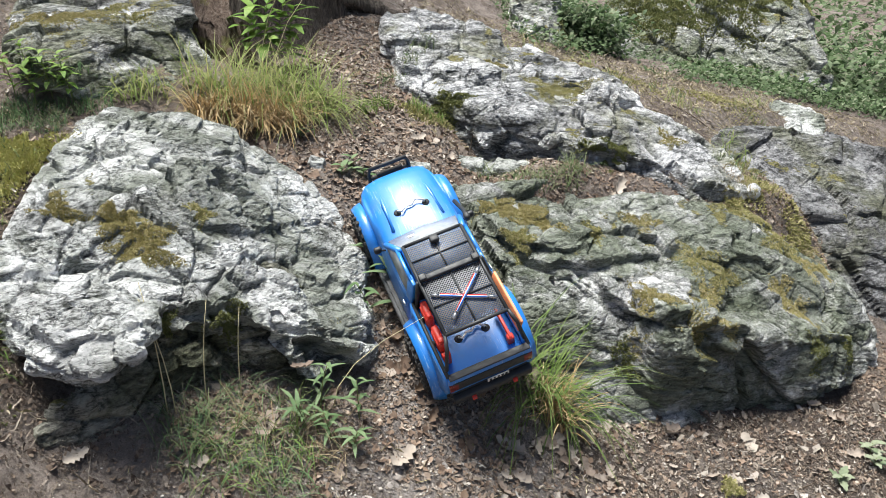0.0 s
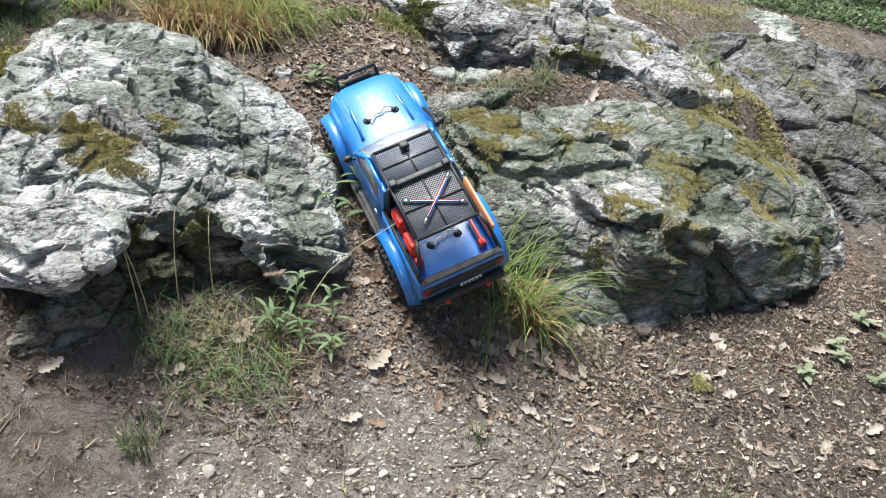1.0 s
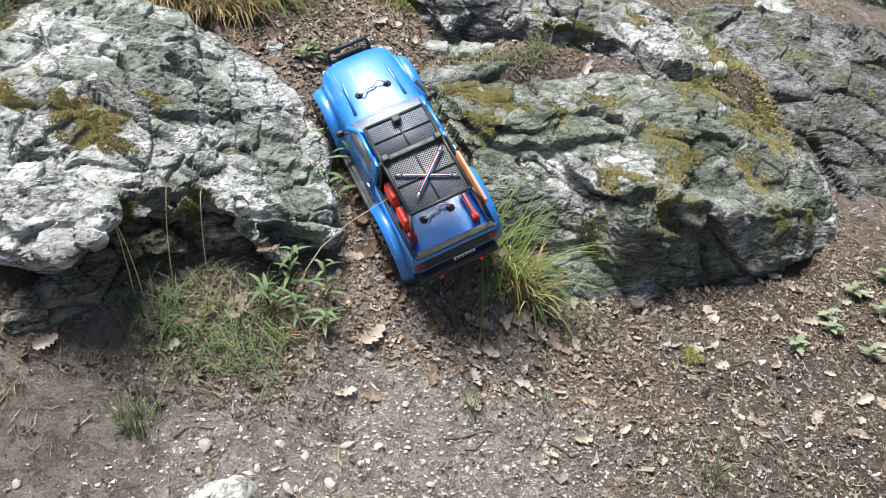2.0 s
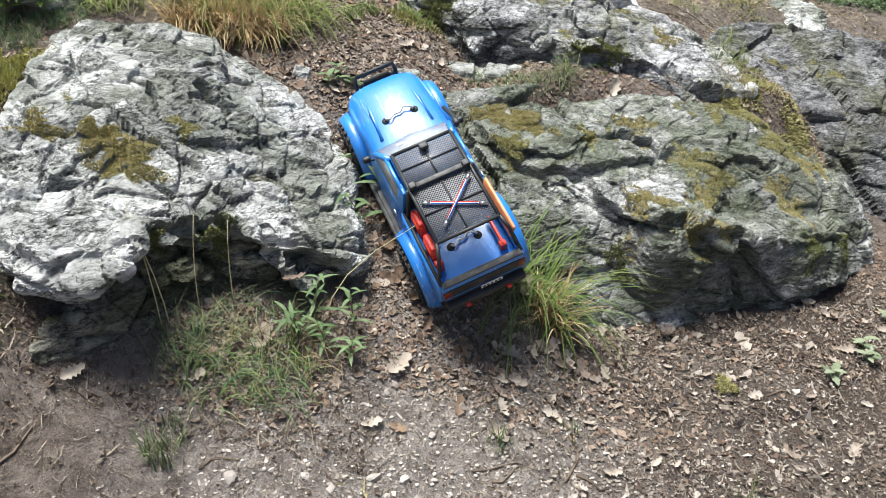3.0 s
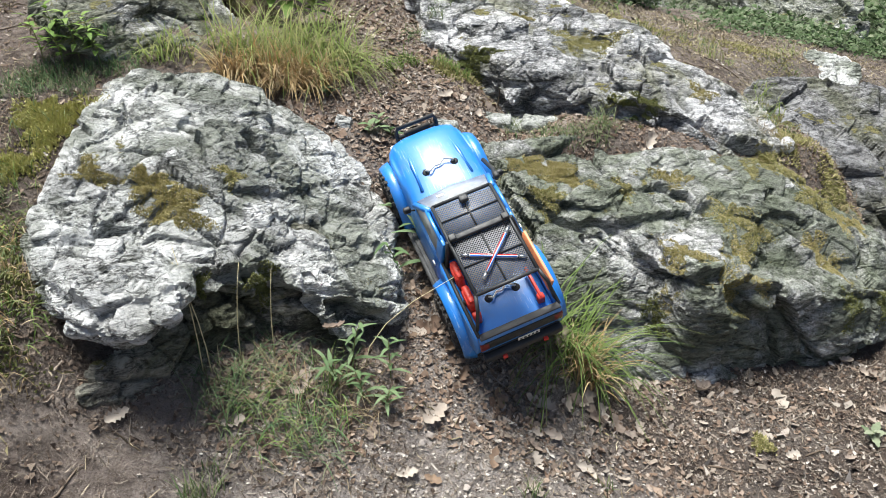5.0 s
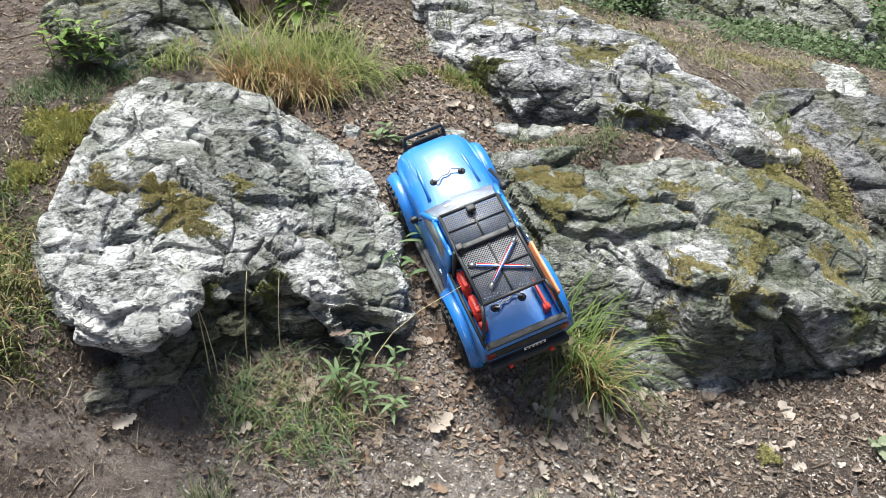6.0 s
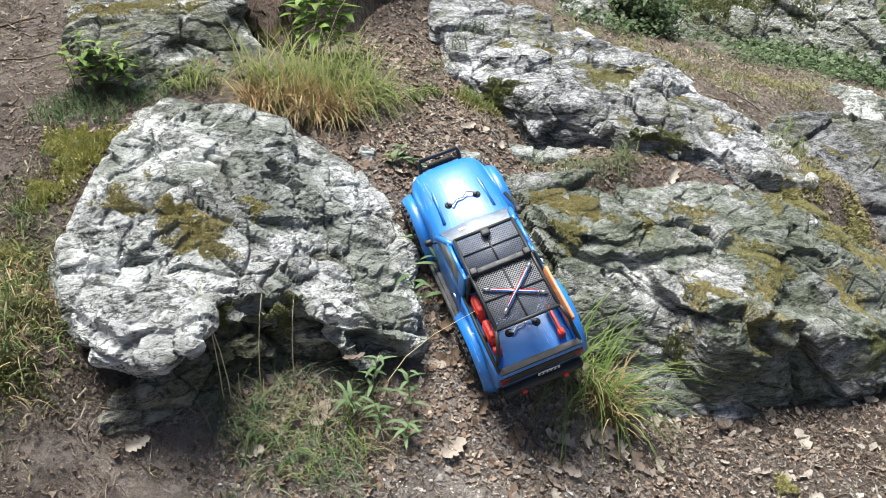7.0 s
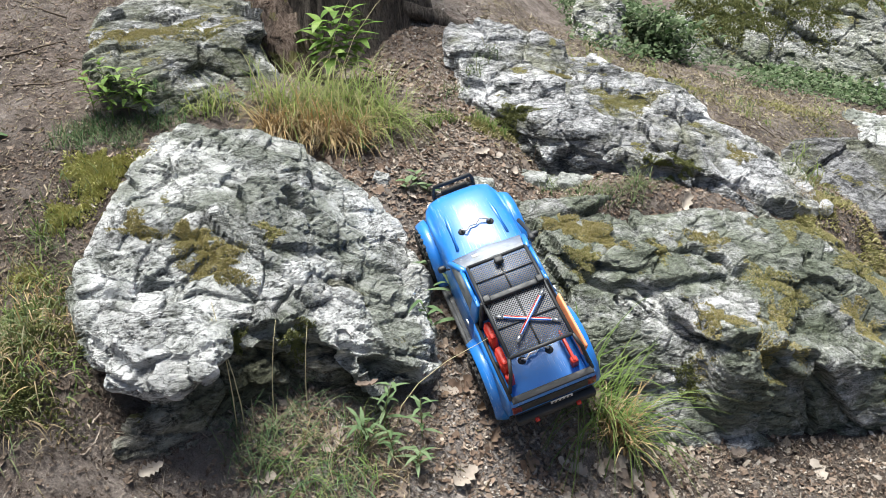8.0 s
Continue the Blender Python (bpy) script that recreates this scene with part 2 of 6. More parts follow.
gx = spread([(-60, -12, 6), (-12, -4, 0.5), (-4, -1.5, 0.08), (-1.5, 1.7, 0.0105), (1.7, 4.5, 0.06), (4.5, 12, 0.5), (12, 60, 6)])
gy = spread([(-60, -6, 6), (-6, 0.3, 0.25), (0.3, 2.0, 0.0105), (2.0, 3.4, 0.018), (3.4, 8, 0.07), (8, 16, 0.5), (16, 80, 8)])
GX, GY = np.meshgrid(gx, gy)
fx, fy = GX.ravel(), GY.ravel()
gz = ground_height(fx, fy) + ground_relief(fx, fy)
n_x = len(gx)
quads = [(j * n_x + i, j * n_x + i + 1, (j + 1) * n_x + i + 1, (j + 1) * n_x + i) for j in range(len(gy) - 1) for i in range(n_x - 1)]
ground_verts = np.stack([fx, fy, gz], -1)
ground = tagged(new("ground", mesh_of("ground", ground_verts, quads, SOIL)), "brown trodden forest soil sloping up between boulders", "ground", kind="structure")


# ---- boulders ----
def ball(level):
    bm = bmesh.new()
    bmesh.ops.create_icosphere(bm, subdivisions=level, radius=1.0)
    v = np.array([p.co[:] for p in bm.verts])
    f = np.array([[q.index for q in t.verts] for t in bm.faces])
    bm.free()
    return v / np.linalg.norm(v, axis=1)[:, None], f


BALLS = {n: ball(n) for n in (1, 2, 5)}


def lump(core, facets, sharp):
    """One block of rock cut by facets (normal, distance from the core)."""
    way, faces = BALLS[5]
    cuts = np.array(facets)
    n, d = cuts[:, :3], cuts[:, 3]
    n = n / np.linalg.norm(n, axis=1)[:, None]
    w = (np.maximum(way @ n.T, 1e-4) / d) ** sharp
    return np.array(core) + way * (w.sum(1) ** (-1.0 / sharp) * 1.035)[:, None], faces


def weathered(p, out, rough, seed, beds, chop=1.0, flat=1.2):
    """Break a smooth rock into beds, blocks and chips."""
    bed = np.array(beds) / np.linalg.norm(beds)
    along = p + np.outer(p @ bed, bed) * flat
    warp = 0.03 * np.stack([gradient_noise(p * 6 + 11 * k, seed + 40 + k) for k in range(3)], -1)
    big, joint = blocks((along + warp) * 4.6, seed)
    small, crack = blocks((along + warp) * 13, seed + 3)
    tiny, chip = blocks((along + warp * 0.6) * 38, seed + 5)
    lift = 0.034 * big - 0.014 * chop * np.exp(-(joint / 0.045) ** 2) + chop * (0.011 * small - 0.007 * np.exp(-(crack / 0.06) ** 2))
    lift += chop * (0.3 + 0.7 * smooth(-0.3, 0.4, gradient_noise(p * 9, seed + 64))) * (0.0055 * tiny - 0.003 * np.exp(-(chip / 0.08) ** 2))
    depth = p @ bed + 0.05 * gradient_noise(p * 5, seed + 60) + 0.012 * gradient_noise(p * 21, seed + 61)
    sheet = depth * 17
    leaf = depth * 61 + 0.4 * gradient_noise(p * 14, seed + 62)
    sheet, leaf = sheet - np.floor(sheet), leaf - np.floor(leaf)
    lift += smooth(-0.35, 0.35, gradient_noise(p * 7, seed + 63)) * 0.009 * (sheet - smooth(0.72, 1.0, sheet)) + 0.002 * (leaf - smooth(0.65, 1.0, leaf))
    lift += 0.010 * fractal(p * 4.2, 2, seed + 9) + 0.0028 * fractal(along * 38, 3, seed + 21, 0.6, ridged=True) * smooth(-0.4, 0.4, gradient_noise(p * 11, seed + 65))
    return p + out * (lift * rough)[:, None]


FACING = np.array([0.0, 0.89, -0.45])


def creased(p, out, creases, seed):
    """Ledges: along each line the rock breaks back below and juts a little above."""
    wander = p + 0.010 * np.stack([gradient_noise(p * 24 + 7 * k, seed + 90 + k) for k in range(3)], -1)
    lift = np.zeros(len(p))
    for depth, width, line in creases:
        line = np.array(line)
        best = np.full(len(p), 9.0)
        side = np.zeros(len(p))
        past = np.zeros(len(p))
        for n, (a, b) in enumerate(zip(line, line[1:])):
            way = b - a
            reach = np.linalg.norm(way)
            way = way / reach
            down = np.cross(FACING, way)
            down /= np.linalg.norm(down)
            along = (wander - a) @ way
            over = np.maximum(0, np.maximum(-along, along - reach))
            d = np.linalg.norm(wander - a - np.outer(np.clip(along, 0, reach), way), axis=1)
            nearer = d < best
            best = np.where(nearer, d, best)
            side = np.where(nearer, (wander - a) @ down, side)
            past = np.where(nearer, over if n in (0, len(line) - 2) else 0.0, past)
        fade = np.exp(-(past / 0.022) ** 2) * (best < width + 0.06)
        below = -depth * smooth(0.0, 0.007, side) * (1 - smooth(0.25 * width, width, side))
        above = 0.3 * depth * np.exp(-(side / (0.35 * width)) ** 2)
        lift += fade * np.where(side > 0, below, above)
    return p + out * lift[:, None]


def boulder(name, lumps, material, label, seed=1, rough=1.0, grain=0.0042, beds=(0.45, -0.35, 0.82), sharp=18, chop=0.8, creases=(), flat=1.2):
    verts, faces, start = [], [], 0
    for core, facets in lumps:
        v, f = lump(core, facets, sharp)
        verts.append(v)
        faces.append(f + start)
        start += len(v)
    ob = new(name, mesh_of(name, np.concatenate(verts), np.concatenate(faces), material))
    fuse = ob.modifiers.new("fuse", "REMESH")
    fuse.mode, fuse.voxel_size = "VOXEL", grain
    soften = ob.modifiers.new("soften", "SMOOTH")
    soften.factor, soften.iterations = 0.5, 6
    done = ob.evaluated_get(bpy.context.evaluated_depsgraph_get()).to_mesh()
    count = len(done.vertices)
    p, out = np.empty(count * 3), np.empty(count * 3)
    done.vertices.foreach_get("co", p)
    done.vertices.foreach_get("normal", out)
    f = [tuple(q.vertices) for q in done.polygons]
    ob.evaluated_get(bpy.context.evaluated_depsgraph_get()).to_mesh_clear()
    ob.modifiers.clear()
    p, out = p.reshape(-1, 3), out.reshape(-1, 3)
    if creases:
        p = creased(p, out, creases, seed)
    v = weathered(p.reshape(-1, 3), out.reshape(-1, 3), rough, seed, beds, chop, flat)
    ob.data = mesh_of(name, v, f, material, False)
    SOLID.append((v, f))
    return tagged(ob, label, "boulder")


SOLID = []
# facets: normal, and distance from the core
LEFT_CROWN = ((-0.522, 1.563, 0.419), [
    (-0.94, -0.17, 0.28, 0.290),
    (-0.56, 0.19, 0.81, 0.303),
    (0.07, 0.42, 0.90, 0.234),
    (0.33, 0.47, 0.82, 0.212),
    (0.42, 0.48, 0.77, 0.211),
    (0.63, 0.48, 0.61, 0.226),
    (0.73, 0.47, 0.50, 0.245),
    (0.93, 0.37, 0.07, 0.304),
    (0.95, 0.28, -0.16, 0.325),
    (0.89, 0.15, -0.42, 0.353),
    (-0.08, -0.38, -0.92, 0.189),
    (-0.07, -0.39, -0.92, 0.194),
    (-0.41, -0.46, -0.79, 0.224),
    (-0.90, -0.38, -0.21, 0.302),
    (-0.94, -0.17, 0.30, 0.292),
    (0.26, -0.22, 0.94, 0.134),
    (0.25, -0.12, 0.96, 0.118),
    (0.54, -0.16, 0.83, 0.111),
    (0.43, -0.37, 0.82, 0.148),
    (0.31, -0.20, 0.93, 0.128),
    (-0.29, 0.89, -0.36, 0.615)])
LEFT_SNOUT = ((-0.628, 1.172, 0.405), [
    (-0.02, 0.51, 0.86, 0.110),
    (0.34, 0.61, 0.72, 0.082),
    (0.47, 0.63, 0.62, 0.090),
    (0.64, -0.03, -0.77, 0.098),
    (0.51, -0.15, -0.85, 0.096),
    (-0.18, -0.53, -0.83, 0.084),
    (-0.47, -0.59, -0.65, 0.089),
    (-0.87, -0.48, -0.07, 0.095),
    (-0.92, -0.36, 0.18, 0.110),
    (0.08, -0.39, 0.92, 0.094),
    (0.38, -0.00, 0.92, 0.085),
    (0.07, -0.66, 0.75, 0.121),
    (-0.43, 0.79, -0.44, 0.302)])
LEFT_JAW = ((-0.265, 1.384, 0.260), [
    (0.00, 0.54, 0.84, 0.111),
    (0.81, 0.43, 0.39, 0.105),
    (0.98, 0.20, -0.04, 0.106),
    (0.31, -0.40, -0.86, 0.095),
    (0.40, -0.37, -0.84, 0.098),
    (-0.74, -0.42, -0.53, 0.069),
    (-0.79, -0.40, -0.47, 0.068),
    (-0.81, -0.38, -0.44, 0.070),
    (0.42, -0.21, 0.88, 0.093),
    (0.60, -0.59, 0.54, 0.109),
    (-0.16, 0.85, -0.49, 0.264)])
LEFT_WALL = ((-0.422, 1.314, 0.175), [
    (-0.23, 0.57, 0.79, 0.160),
    (0.10, 0.66, 0.75, 0.158),
    (0.91, 0.39, -0.16, 0.288),
    (0.17, -0.44, -0.88, 0.167),
    (0.04, -0.49, -0.87, 0.157),
    (-0.75, -0.47, -0.47, 0.206),
    (-0.99, -0.15, 0.07, 0.190),
    (0.55, -0.55, 0.63, 0.108),
    (-0.27, 0.80, -0.54, 0.337)])
LEFT_FOOT = ((-0.610, 1.110, 0.235), [
    (-0.11, 0.10, 0.95, 0.060),
    (0.02, 0.65, 0.76, 0.085),
    (0.85, 0.50, -0.14, 0.150),
    (0.53, -0.23, -0.82, 0.125),
    (0.11, -0.50, -0.86, 0.110),
    (-0.84, -0.52, -0.15, 0.070),
    (-0.91, -0.14, 0.40, 0.136),
    (0.69, -0.45, 0.56, 0.094),
    (0.60, -0.80, 0.00, 0.104),
    (-0.42, 0.73, -0.54, 0.236)])
RIGHT_MAIN = ((0.537, 1.887, 0.073), [
    (-0.67, 0.51, 0.55, 0.521),
    (-0.31, 0.54, 0.79, 0.417),
    (0.05, 0.48, 0.87, 0.296),
    (0.16, 0.46, 0.87, 0.271),
    (-0.08, 0.51, 0.86, 0.253),
    (0.61, 0.28, 0.74, 0.376),
    (0.69, 0.23, 0.69, 0.401),
    (0.97, -0.06, 0.25, 0.565),
    (0.93, -0.30, -0.20, 0.602),
    (0.62, -0.46, -0.63, 0.571),
    (0.12, -0.47, -0.87, 0.453),
    (-0.14, -0.42, -0.89, 0.432),
    (-0.64, -0.22, -0.74, 0.390),
    (-0.73, -0.15, -0.66, 0.391),
    (-0.91, 0.03, -0.42, 0.415),
    (-0.88, 0.00, -0.47, 0.400),
    (-0.97, 0.25, -0.07, 0.520),
    (0.11, -0.30, 0.95, 0.253),
    (0.19, -0.28, 0.94, 0.223),
    (0.40, -0.47, 0.78, 0.222),
    (-0.03, -0.75, 0.66, 0.344),
    (0.40, -0.84, 0.35, 0.285),
    (0.42, -0.65, 0.64, 0.247),
    (0.05, -0.81, 0.58, 0.322),
    (0.23, 0.86, -0.46, 0.779)])
RIGHT_BROW = ((0.795, 1.796, 0.104), [
    (-0.58, 0.65, 0.49, 0.216),
    (0.04, 0.52, 0.85, 0.145),
    (0.36, 0.37, 0.86, 0.135),
    (0.59, 0.24, 0.77, 0.161),
    (0.94, -0.33, -0.13, 0.284),
    (0.13, -0.44, -0.89, 0.147),
    (-0.53, -0.17, -0.83, 0.068),
    (-0.39, -0.25, -0.89, 0.079),
    (-0.30, -0.30, -0.90, 0.074),
    (-0.73, 0.06, -0.68, 0.156),
    (0.14, -0.24, 0.96, 0.127),
    (0.46, -0.59, 0.66, 0.077),
    (0.44, -0.60, 0.68, 0.078),
    (0.50, -0.65, 0.57, 0.090),
    (0.36, 0.82, -0.43, 0.480)])
RIGHT_NOSE = ((0.147, 1.849, 0.312), [
    (-0.30, 0.42, 0.86, 0.104),
    (0.08, 0.40, 0.91, 0.089),
    (0.84, 0.22, 0.49, 0.191),
    (0.50, -0.30, -0.81, 0.135),
    (-0.20, -0.33, -0.92, 0.047),
    (-0.13, -0.34, -0.93, 0.049),
    (-0.58, -0.22, -0.79, 0.097),
    (-0.98, 0.11, -0.14, 0.169),
    (0.18, -0.19, 0.96, 0.065),
    (0.04, -0.39, 0.92, 0.087),
    (0.07, 0.93, -0.37, 0.354)])
SLAB_BACK = ((0.151, 2.497, 0.473), [
    (-0.97, 0.22, 0.13, 0.534),
    (-0.07, 0.33, 0.94, 0.360),
    (0.49, 0.25, 0.84, 0.215),
    (0.49, 0.25, 0.84, 0.215),
    (0.80, 0.20, 0.56, 0.286),
    (0.91, -0.01, -0.41, 0.355),
    (0.10, -0.16, -0.98, 0.214),
    (-0.15, -0.17, -0.98, 0.168),
    (-0.26, -0.16, -0.95, 0.159),
    (-0.20, -0.17, -0.97, 0.153),
    (-0.60, -0.08, -0.80, 0.252),
    (-0.88, 0.04, -0.47, 0.382),
    (0.24, -0.15, 0.96, 0.095),
    (0.08, -0.07, 0.99, 0.060),
    (-0.62, -0.75, 0.05, 0.275),
    (-0.35, -0.93, 0.10, 0.305),
    (0.04, 0.97, -0.22, 0.683)])
SLAB_FRONT = ((0.656, 2.250, 0.320), [
    (-0.54, 0.46, 0.71, 0.214),
    (0.27, 0.28, 0.92, 0.160),
    (0.55, 0.16, 0.82, 0.140),
    (0.78, 0.03, 0.62, 0.151),
    (0.94, -0.10, 0.32, 0.188),
    (0.01, -0.26, -0.96, 0.167),
    (-0.36, -0.15, -0.92, 0.150),
    (-0.66, -0.00, -0.75, 0.168),
    (-0.95, 0.31, -0.06, 0.200),
    (0.37, -0.25, 0.90, 0.084),
    (0.40, -0.25, 0.88, 0.087),
    (-0.50, -0.86, -0.05, 0.215),
    (0.26, 0.92, -0.30, 0.495)])
EAST_ROCK = ((1.315, 2.482, 0.139), [
    (-0.15, 0.48, 0.86, 0.269),
    (0.07, 0.37, 0.93, 0.213),
    (0.24, 0.28, 0.93, 0.192),
    (0.51, 0.12, 0.85, 0.211),
    (0.93, -0.36, 0.10, 0.338),
    (-0.04, -0.28, -0.96, 0.262),
    (-0.33, -0.13, -0.94, 0.207),
    (-0.56, 0.02, -0.83, 0.176),
    (-0.58, 0.04, -0.81, 0.177),
    (-0.85, 0.40, -0.33, 0.301),
    (0.17, -0.35, 0.92, 0.122),
    (0.19, -0.37, 0.91, 0.119),
    (0.20, -0.79, 0.57, 0.252),
    (0.44, 0.84, -0.31, 0.647)])
EAST_FOOT = ((1.334, 2.209, -0.001), [
    (0.28, 0.35, 0.89, 0.111),
    (0.07, 0.48, 0.87, 0.140),
    (0.91, -0.38, 0.17, 0.232),
    (0.02, -0.39, -0.92, 0.253),
    (-0.51, -0.06, -0.86, 0.164),
    (-0.57, -0.01, -0.82, 0.153),
    (-0.81, 0.32, -0.49, 0.161),
    (0.07, -0.69, 0.72, 0.129),
    (0.48, 0.78, -0.39, 0.464)])
UPPER_ROCK = ((-0.906, 2.207, 0.685), [
    (-0.91, -0.28, 0.31, 0.261),
    (-0.70, -0.13, 0.70, 0.235),
    (-0.05, 0.20, 0.98, 0.214),
    (0.87, 0.45, 0.22, 0.240),
    (0.87, 0.45, 0.21, 0.241),
    (0.65, 0.19, -0.74, 0.243),
    (-0.01, -0.14, -0.99, 0.196),
    (-0.72, -0.38, -0.59, 0.163),
    (-0.46, -0.32, -0.83, 0.148),
    (0.58, -0.59, 0.56, 0.243),
    (0.04, -0.11, 0.99, 0.101),
    (0.63, -0.31, 0.71, 0.194),
    (-0.00, -0.18, 0.98, 0.108),
    (-0.38, 0.91, -0.16, 0.686)])
FAR_ROCK_A = ((1.216, 4.807, 0.307), [
    (-0.78, 0.35, 0.52, 0.286),
    (0.03, 0.22, 0.97, 0.297),
    (0.88, -0.07, 0.48, 0.260),
    (0.98, -0.18, -0.01, 0.249),
    (-0.05, -0.06, -1.00, 0.287),
    (-0.61, 0.10, -0.79, 0.252),
    (-0.95, 0.28, -0.14, 0.237),
    (-0.05, -0.44, 0.90, 0.183),
    (-0.12, -0.76, 0.64, 0.273),
    (0.24, 0.96, -0.15, 0.686)])
FAR_ROCK_B = ((1.816, 4.782, 0.295), [
    (-0.83, 0.47, 0.30, 0.352),
    (-0.07, 0.28, 0.96, 0.366),
    (0.74, -0.09, 0.66, 0.320),
    (0.94, -0.23, 0.24, 0.321),
    (0.30, -0.16, -0.94, 0.357),
    (-0.18, 0.02, -0.98, 0.340),
    (-0.89, 0.40, -0.20, 0.287),
    (-0.03, -0.44, 0.90, 0.193),
    (-0.12, -0.69, 0.72, 0.204),
    (0.35, 0.92, -0.15, 0.730)])
FAR_ROCK_C = ((0.444, 3.895, 0.487), [
    (-0.19, 0.25, 0.95, 0.155),
    (0.99, -0.05, 0.14, 0.090),
    (0.74, -0.12, -0.66, 0.149),
    (-0.32, -0.05, -0.95, 0.148),
    (-0.98, 0.14, -0.13, 0.099),
    (0.12, -0.59, 0.80, 0.138),
    (0.11, 0.98, -0.15, 0.439)])
PALE_STONE = ((1.473, 3.256, 0.209), [
    (-0.35, 0.44, 0.83, 0.081),
    (0.36, 0.12, 0.93, 0.050),
    (0.93, -0.34, 0.11, 0.085),
    (-0.08, -0.17, -0.98, 0.068),
    (-0.76, 0.23, -0.60, 0.054),
    (0.08, -0.25, 0.97, 0.061),
    (0.40, 0.89, -0.23, 0.329)])
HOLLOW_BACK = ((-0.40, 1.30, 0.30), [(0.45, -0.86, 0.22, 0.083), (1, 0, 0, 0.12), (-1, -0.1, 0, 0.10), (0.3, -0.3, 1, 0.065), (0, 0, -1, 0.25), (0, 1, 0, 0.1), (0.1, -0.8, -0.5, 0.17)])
boulder("rock_ledge", [LEFT_WALL, LEFT_FOOT, HOLLOW_BACK], EARTHY_SHADE_ROCK, "earth-stained rock ledge under the pale boulder, its shade coloured in", 2, 1.0, 0.0058, flat=1.9)
LEFT_CREASES = [
    (0.008, 0.040, [(-0.634, 1.209, 0.496), (-0.578, 1.23, 0.478), (-0.555, 1.27, 0.495)]),
    (0.009, 0.045, [(-0.559, 1.386, 0.543), (-0.511, 1.362, 0.521), (-0.456, 1.352, 0.491), (-0.388, 1.421, 0.456), (-0.319, 1.532, 0.426), (-0.252, 1.63, 0.403)]),
    (0.013, 0.035, [(-0.312, 1.428, 0.395), (-0.27, 1.393, 0.378), (-0.198, 1.409, 0.345)]),
    (0.022, 0.016, [(-0.431, 1.474, 0.517), (-0.405, 1.484, 0.496)]),
    (0.008, 0.018, [(-0.779, 1.493, 0.583), (-0.699, 1.425, 0.574), (-0.69, 1.50, 0.585), (-0.721, 1.627, 0.587)]),
    (0.008, 0.035, [(-0.687, 1.074, 0.469), (-0.638, 1.065, 0.449), (-0.572, 1.025, 0.440), (-0.525, 1.040, 0.44)]),
    (0.045, 0.065, [(-0.462, 1.18, 0.415), (-0.38, 1.235, 0.395), (-0.338, 1.224, 0.364), (-0.279, 1.229, 0.335), (-0.222, 1.27, 0.305), (-0.181, 1.268, 0.27)]),
    (0.008, 0.020, [(-0.62, 1.62, 0.58), (-0.53, 1.58, 0.56), (-0.44, 1.62, 0.53), (-0.36, 1.70, 0.49)])]
boulder("boulder", [LEFT_CROWN, LEFT_SNOUT, LEFT_JAW], PALE_ROCK, "large pale grey schist boulder with a hollow under its brow", 1, 0.82, 0.0046, sharp=22, chop=1.05, creases=LEFT_CREASES, flat=1.9)
RIGHT_FOOT = ((0.62, 1.75, 0.02), [(0.34, -0.94, 0.00, 0.205), (0.45, -0.85, -0.05, 0.23), (1, 0.1, 0.1, 0.40), (-0.9, -0.4, 0.1, 0.26), (0.33, -0.1, 0.93, 0.165), (0, 0, -1, 0.25), (0, 1, 0, 0.1)])
RIGHT_CREASES = [
    (0.022, 0.060, [(0.335, 1.62, 0.29), (0.361, 1.582, 0.25), (0.429, 1.558, 0.194), (0.516, 1.563, 0.173), (0.662, 1.642, 0.126), (0.71, 1.65, 0.07)]),
    (0.016, 0.045, [(0.097, 1.72, 0.363), (0.169, 1.642, 0.311), (0.21, 1.62, 0.30), (0.34, 1.62, 0.285), (0.455, 1.717, 0.276), (0.549, 1.764, 0.265)]),
    (0.013, 0.040, [(0.786, 1.711, 0.148), (0.832, 1.682, 0.097), (0.90, 1.69, 0.075), (0.98, 1.72, 0.05)]),
    (0.025, 0.020, [(0.715, 1.60, 0.02), (0.722, 1.58, -0.09)]),
    (0.010, 0.025, [(0.28, 1.78, 0.34), (0.36, 1.76, 0.325), (0.46, 1.80, 0.31)]),
    (0.010, 0.030, [(0.60, 1.80, 0.27), (0.70, 1.80, 0.24), (0.80, 1.83, 0.20)])]
boulder("boulder", [RIGHT_MAIN, RIGHT_BROW, RIGHT_NOSE, RIGHT_FOOT], GREEN_ROCK, "large grey-green mossy boulder beside the gully", 4, 0.85, 0.0046, sharp=22, chop=0.6, creases=RIGHT_CREASES)
SLAB_STEP = ((0.17, 2.30, 0.40), [(-0.5, -0.86, 0.1, 0.15), (0.2, -0.97, 0.1, 0.19), (1, -0.2, 0.1, 0.30), (-1, -0.2, 0.1, 0.28), (-0.15, -0.25, 1, 0.07), (0, 0, -1, 0.2), (0, 1, 0, 0.15)])
SLAB_UNDER = ((0.68, 2.26, 0.27), [(-0.15, -1, 0.05, 0.165), (1, 0, 0.1, 0.2), (-1, -0.1, 0, 0.25), (0, -0.2, 1, 0.07), (0, 0, -1, 0.2), (0, 1, 0, 0.1)])
SLAB_CREASES = [
    (0.030, 0.050, [(0.40, 2.06, 0.43), (0.527, 2.023, 0.416), (0.627, 2.085, 0.379), (0.682, 2.039, 0.331), (0.80, 2.05, 0.30)]),
    (0.006, 0.045, [(-0.05, 2.22, 0.50), (0.10, 2.17, 0.475), (0.247, 2.126, 0.487), (0.345, 2.15, 0.48), (0.43, 2.10, 0.465)]),
    (0.008, 0.025, [(0.10, 2.35, 0.53), (0.30, 2.35, 0.52), (0.50, 2.30, 0.48)])]
